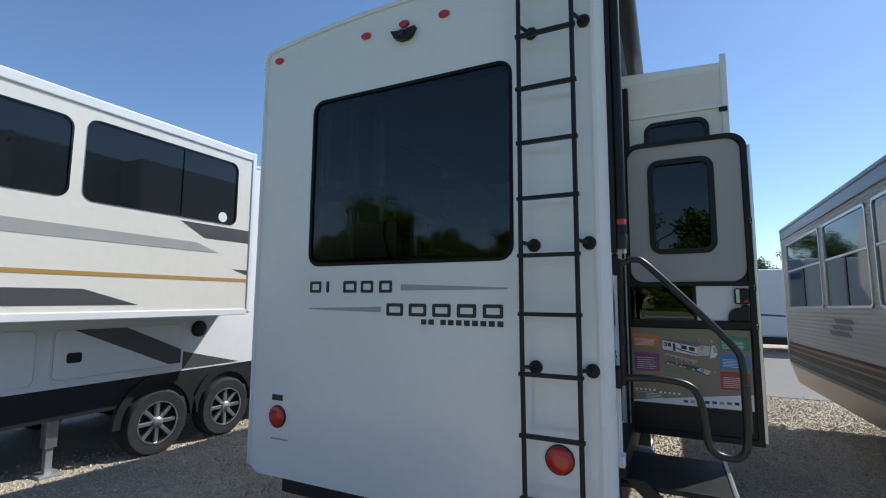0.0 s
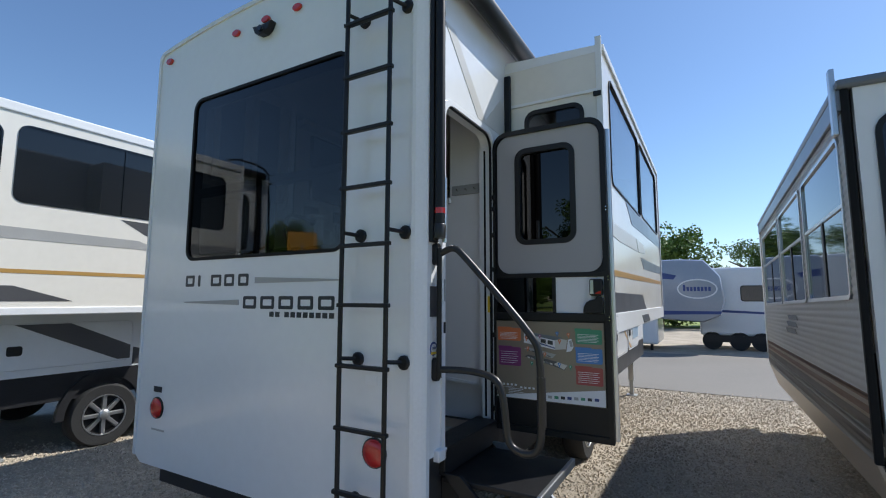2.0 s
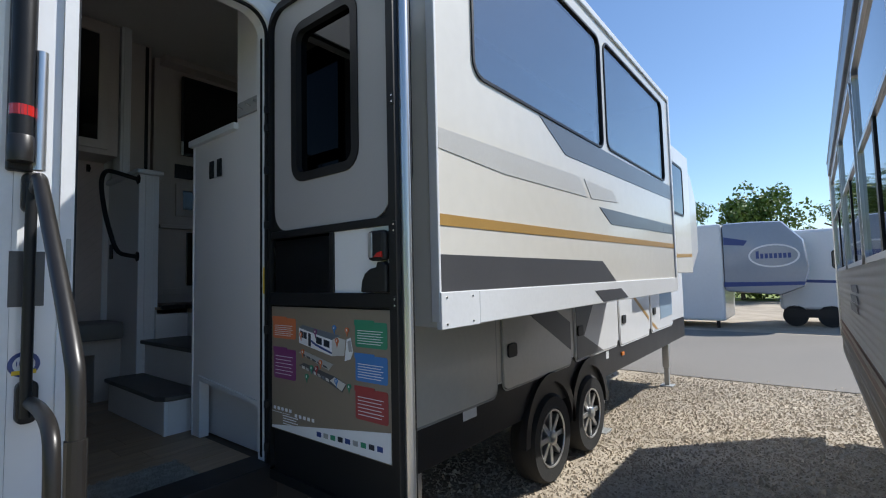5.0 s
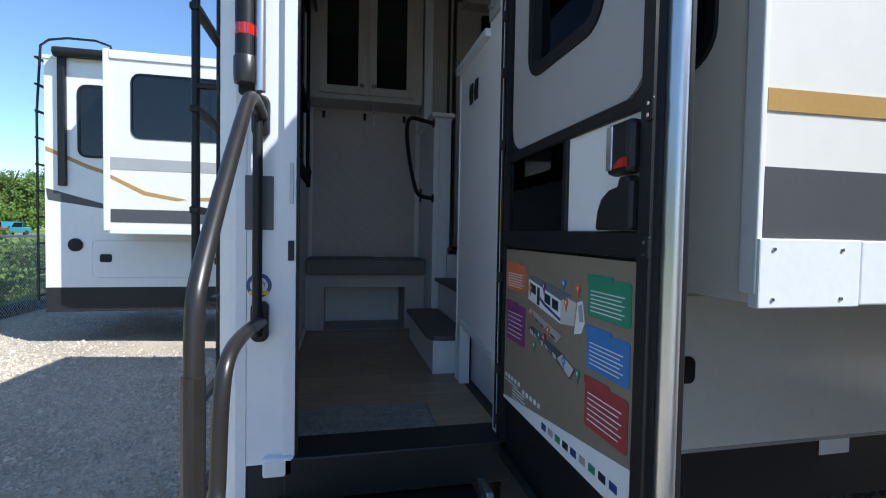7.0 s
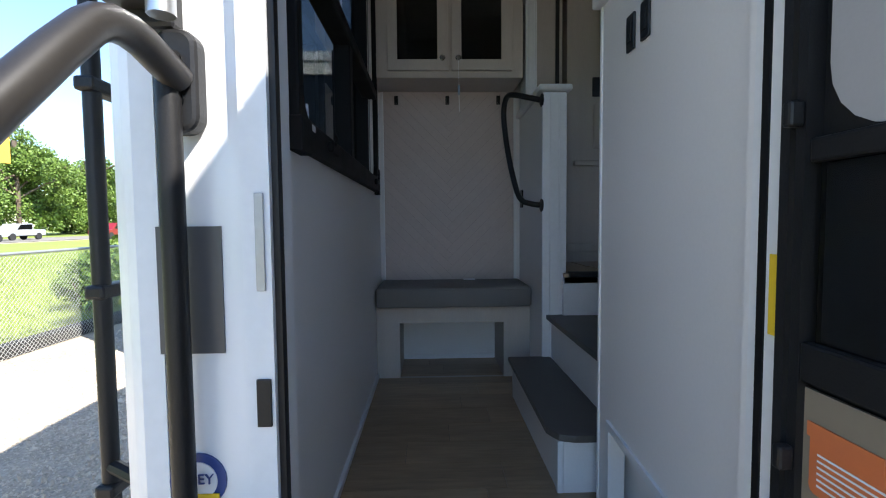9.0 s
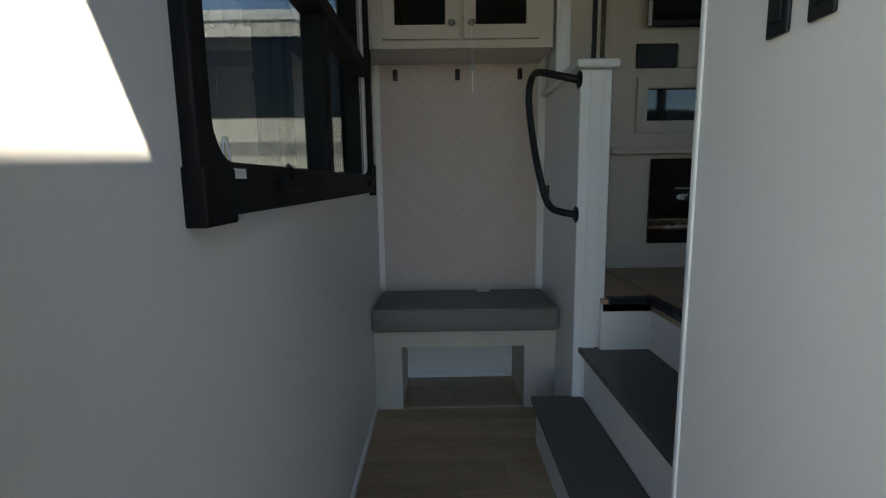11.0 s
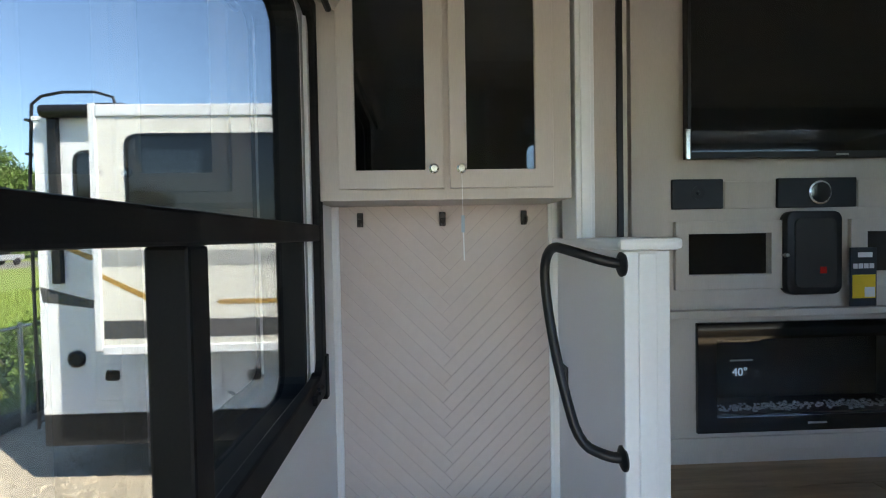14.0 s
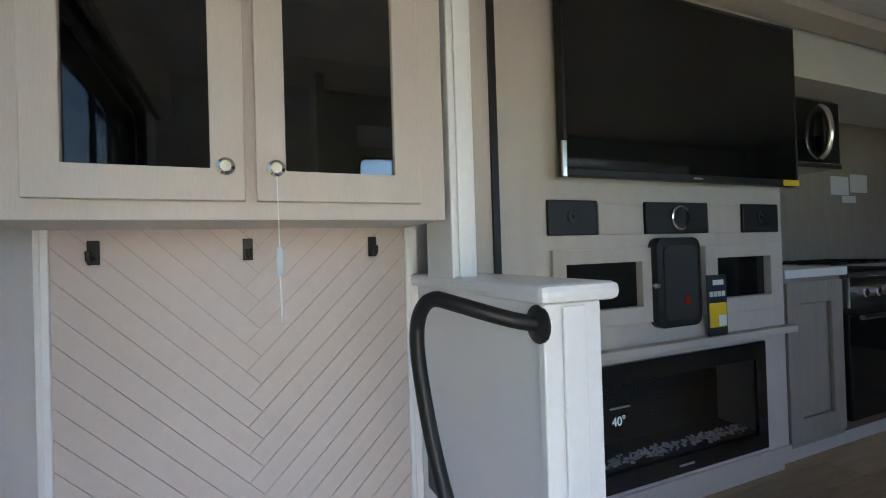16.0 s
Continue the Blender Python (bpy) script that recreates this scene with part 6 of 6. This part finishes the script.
kinds = [tree(13, 6.2, 1), tree(15, 6.6, 2), tree(10, 5.2, 3)]
rg = random.Random(8)
spots = [(-34, 38, 10), (-24, 41, 11), (-15, 37, 8.5), (-10, 40, 9), (-6, 38, 9.5), (-2, 37, 9.5), (1.2, 39, 7.5), (4.2, 37, 8.6), (8, 41, 8), (14, 38, 9), (22, 40, 10), (31, 38, 10)]
spots = [(x, y, h * 0.72) for x, y, h in spots]
spots += [(-160 + i * 4.6 + rg.uniform(-2, 2), -58 - rg.uniform(0, 26), rg.uniform(11, 19)) for i in range(62)]
spots += [(-120 - rg.uniform(0, 20), -50 + i * 5, rg.uniform(11, 16)) for i in range(18)]
for i, (x, y, h) in enumerate(spots):
    src = kinds[i % 3]
    s = h / (13, 15, 10)[i % 3]
    if i < 3:
        src.matrix_basis = pose(x, y, lay(x, y), 0, 0, rg.uniform(0, 360)) @ Matrix.Scale(s, 4)
        continue
    c = copy_thing(src, pose(x, y, lay(x, y), 0, 0, rg.uniform(0, 360)))
    c.scale = (s, s, s)
for i, (x, y, s) in enumerate(((-9.5, -3.4, 1.1), (-10.8, -3.6, 1.3), (-12.5, -4.0, 1.2), (-8.3, -3.3, 0.8))):
    rng = np.random.default_rng(30 + i)
    b = thing("shrub", (x, y, lay(x, y)), "bright green shrub growing along the fence", "shrub", "shrubs by the fence")
    v, f = leaves((0, 0, s * 0.55), s * 0.75, 2600, 0.045, rng, 0.75)
    me = bpy.data.meshes.new("foliage")
    me.from_pydata(v, [], f)
    me.materials.append(BUSHLEAF)
    o = new("foliage", me)
    o.parent = b
    bm = bmesh.new()
    for k in range(6):
        a = k * 1.05
        tube([(x, y, lay(x, y)), (x + math.cos(a) * s * 0.4, y + math.sin(a) * s * 0.4, lay(x, y) + s * 0.7)], 0.012, 5, bm)
    part("stems", bm, BARK, b)

def grass_blades():
    rng = np.random.default_rng(12)
    vs, fs = [], []
    for i in range(42000):
        d = rng.random() ** 1.7
        x, y = rng.uniform(-26, -1) - 8 * d, -2.25 - 14 * d
        hgt, a = rng.uniform(0.05, 0.16) * (1 + d), rng.uniform(0, 6.3)
        w = 0.008 * (1 + 2 * d)
        z = lay(x, y) + 0.02
        k = len(vs)
        vs += [(x - w * math.cos(a), y - w * math.sin(a), z), (x + w * math.cos(a), y + w * math.sin(a), z), (x + rng.normal() * 0.04, y + rng.normal() * 0.04, z + hgt)]
        fs.append((k, k + 1, k + 2))
    me = bpy.data.meshes.new("grass")
    me.from_pydata(vs, [], fs)
    me.materials.append(BLADE)
    tagged(new("grass", me), "yellow-green grass blades behind the fence", "grass", kind="stuff")


grass_blades()

# chain-link fence
fence = thing("chain_link_fence", (-10, -2.0, 0.05), "galvanised chain-link fence along the grass", "fence")
F0, F1, FY, FH = -26.0, 6.0, -2.0, 1.25
z0 = lay(0, FY)
part("top_rail", tube([(F0, FY, z0 + FH), (F1, FY, z0 + FH)], 0.02, 8), GALV, fence, smooth=True)
x = F0
while x <= F1:
    part("post", tube([(x, FY, z0 - 0.1), (x, FY, z0 + FH + 0.05)], 0.028, 10), GALV, fence, smooth=True)
    x += 3.2
verts, faces = [], []
step = 0.06


def wire(a, b, r=0.003):
    a, b = Vector(a), Vector(b)
    k = len(verts)
    s = Vector((0.7, 0, -0.7 if b.z > a.z and b.x > a.x else 0.7)) * r
    for p in (a, b):
        verts.extend([tuple(p + s), tuple(p - s * 0.5 + Vector((0, r, 0))), tuple(p - s * 0.5 - Vector((0, r, 0)))])
    for i in range(3):
        faces.append((k + i, k + (i + 1) % 3, k + 3 + (i + 1) % 3, k + 3 + i))


n = int((F1 - F0) / step)
for i in range(-int(FH / step), n):
    xa = F0 + i * step
    for s in (1, -1):
        u0, u1 = (xa, xa + FH) if s > 0 else (xa + FH, xa)
        wire((u0, FY + 0.003 * s, z0 + 0.02), (u1, FY + 0.003 * s, z0 + FH))
me = bpy.data.meshes.new("mesh_wire")
me.from_pydata(verts, [], faces)
me.materials.append(GALV)
o = new("mesh_wire", me)
o.location = -fence.location
o.parent = fence
tagged(o, "diamond wire mesh", kind="stuff")
# the shadow band under the fence, built as a low dark strip
part("base_mat", plate("y", FY - 0.25, FY - 0.05, [(F0, z0 - 0.02), (F1, z0 - 0.02), (F1, z0 + 0.16), (F0, z0 + 0.16)], bevel=0.03), FENCESHADE, fence, "dark strip standing in for the shadow at the fence foot")


def truck(x, y, mat, label, rz=0.0):
    t = thing("pickup_truck", (0, 0, 0), label, "truck")
    prof = [(-2.7, 0.5), (2.7, 0.5), (2.75, 1.0), (1.5, 1.15), (0.8, 1.85), (-0.9, 1.88), (-1.0, 1.2), (-2.7, 1.15)]
    part("body", plate("y", -0.95, 0.95, prof, bevel=0.06), mat, t)
    for s in (-1, 1):
        part("window", plate("y", s * 0.955, s * 0.965, [(-0.8, 1.2), (1.15, 1.2), (0.7, 1.75), (-0.8, 1.78)]), BLACKGLASS, t)
        for wx in (-1.7, 1.75):
            part("wheel", lathe([(0.2, 0.12 * s), (0.4, 0.12 * s), (0.4, -0.12 * s), (0.2, -0.12 * s)], (wx, s * 0.85, 0.4), "y", 18), RUBBER, t)
    t.matrix_basis = pose(x, y, 0.1, 0, 0, rz)
    return t


truck(-45, -40.5, WHITE, "white crew-cab pickup on the highway")
truck(-54, -44, CARSILVER, "silver pickup on the highway")
truck(-55, -34, CARRED, "dark red pickup parked beyond the fence")
truck(-61, -36, CARRED, "red pickup parked beyond the fence", 10)
truck(-68, -38, CARBLUE, "teal pickup parked beyond the fence")
truck(-75, -42, WHITE, "white pickup parked beyond the fence")
bb = thing("billboard", (-58, -51, 0), "orange-yellow billboard on a steel post among the trees", "billboard")
part("post", tube([(-58, -51, 0), (-58, -51, 11)], 0.25, 10), GALV, bb)
p = part("panel", box(-2.4, 2.4, -0.2, 0.2, 9.5, 12.7), SIGNORANGE, bb, "orange sign panel")
p.location = (0, 0, 0)
for v in p.data.vertices:
    v.co = Matrix.Rotation(radians(133), 3, "Z") @ (v.co + bb.location)
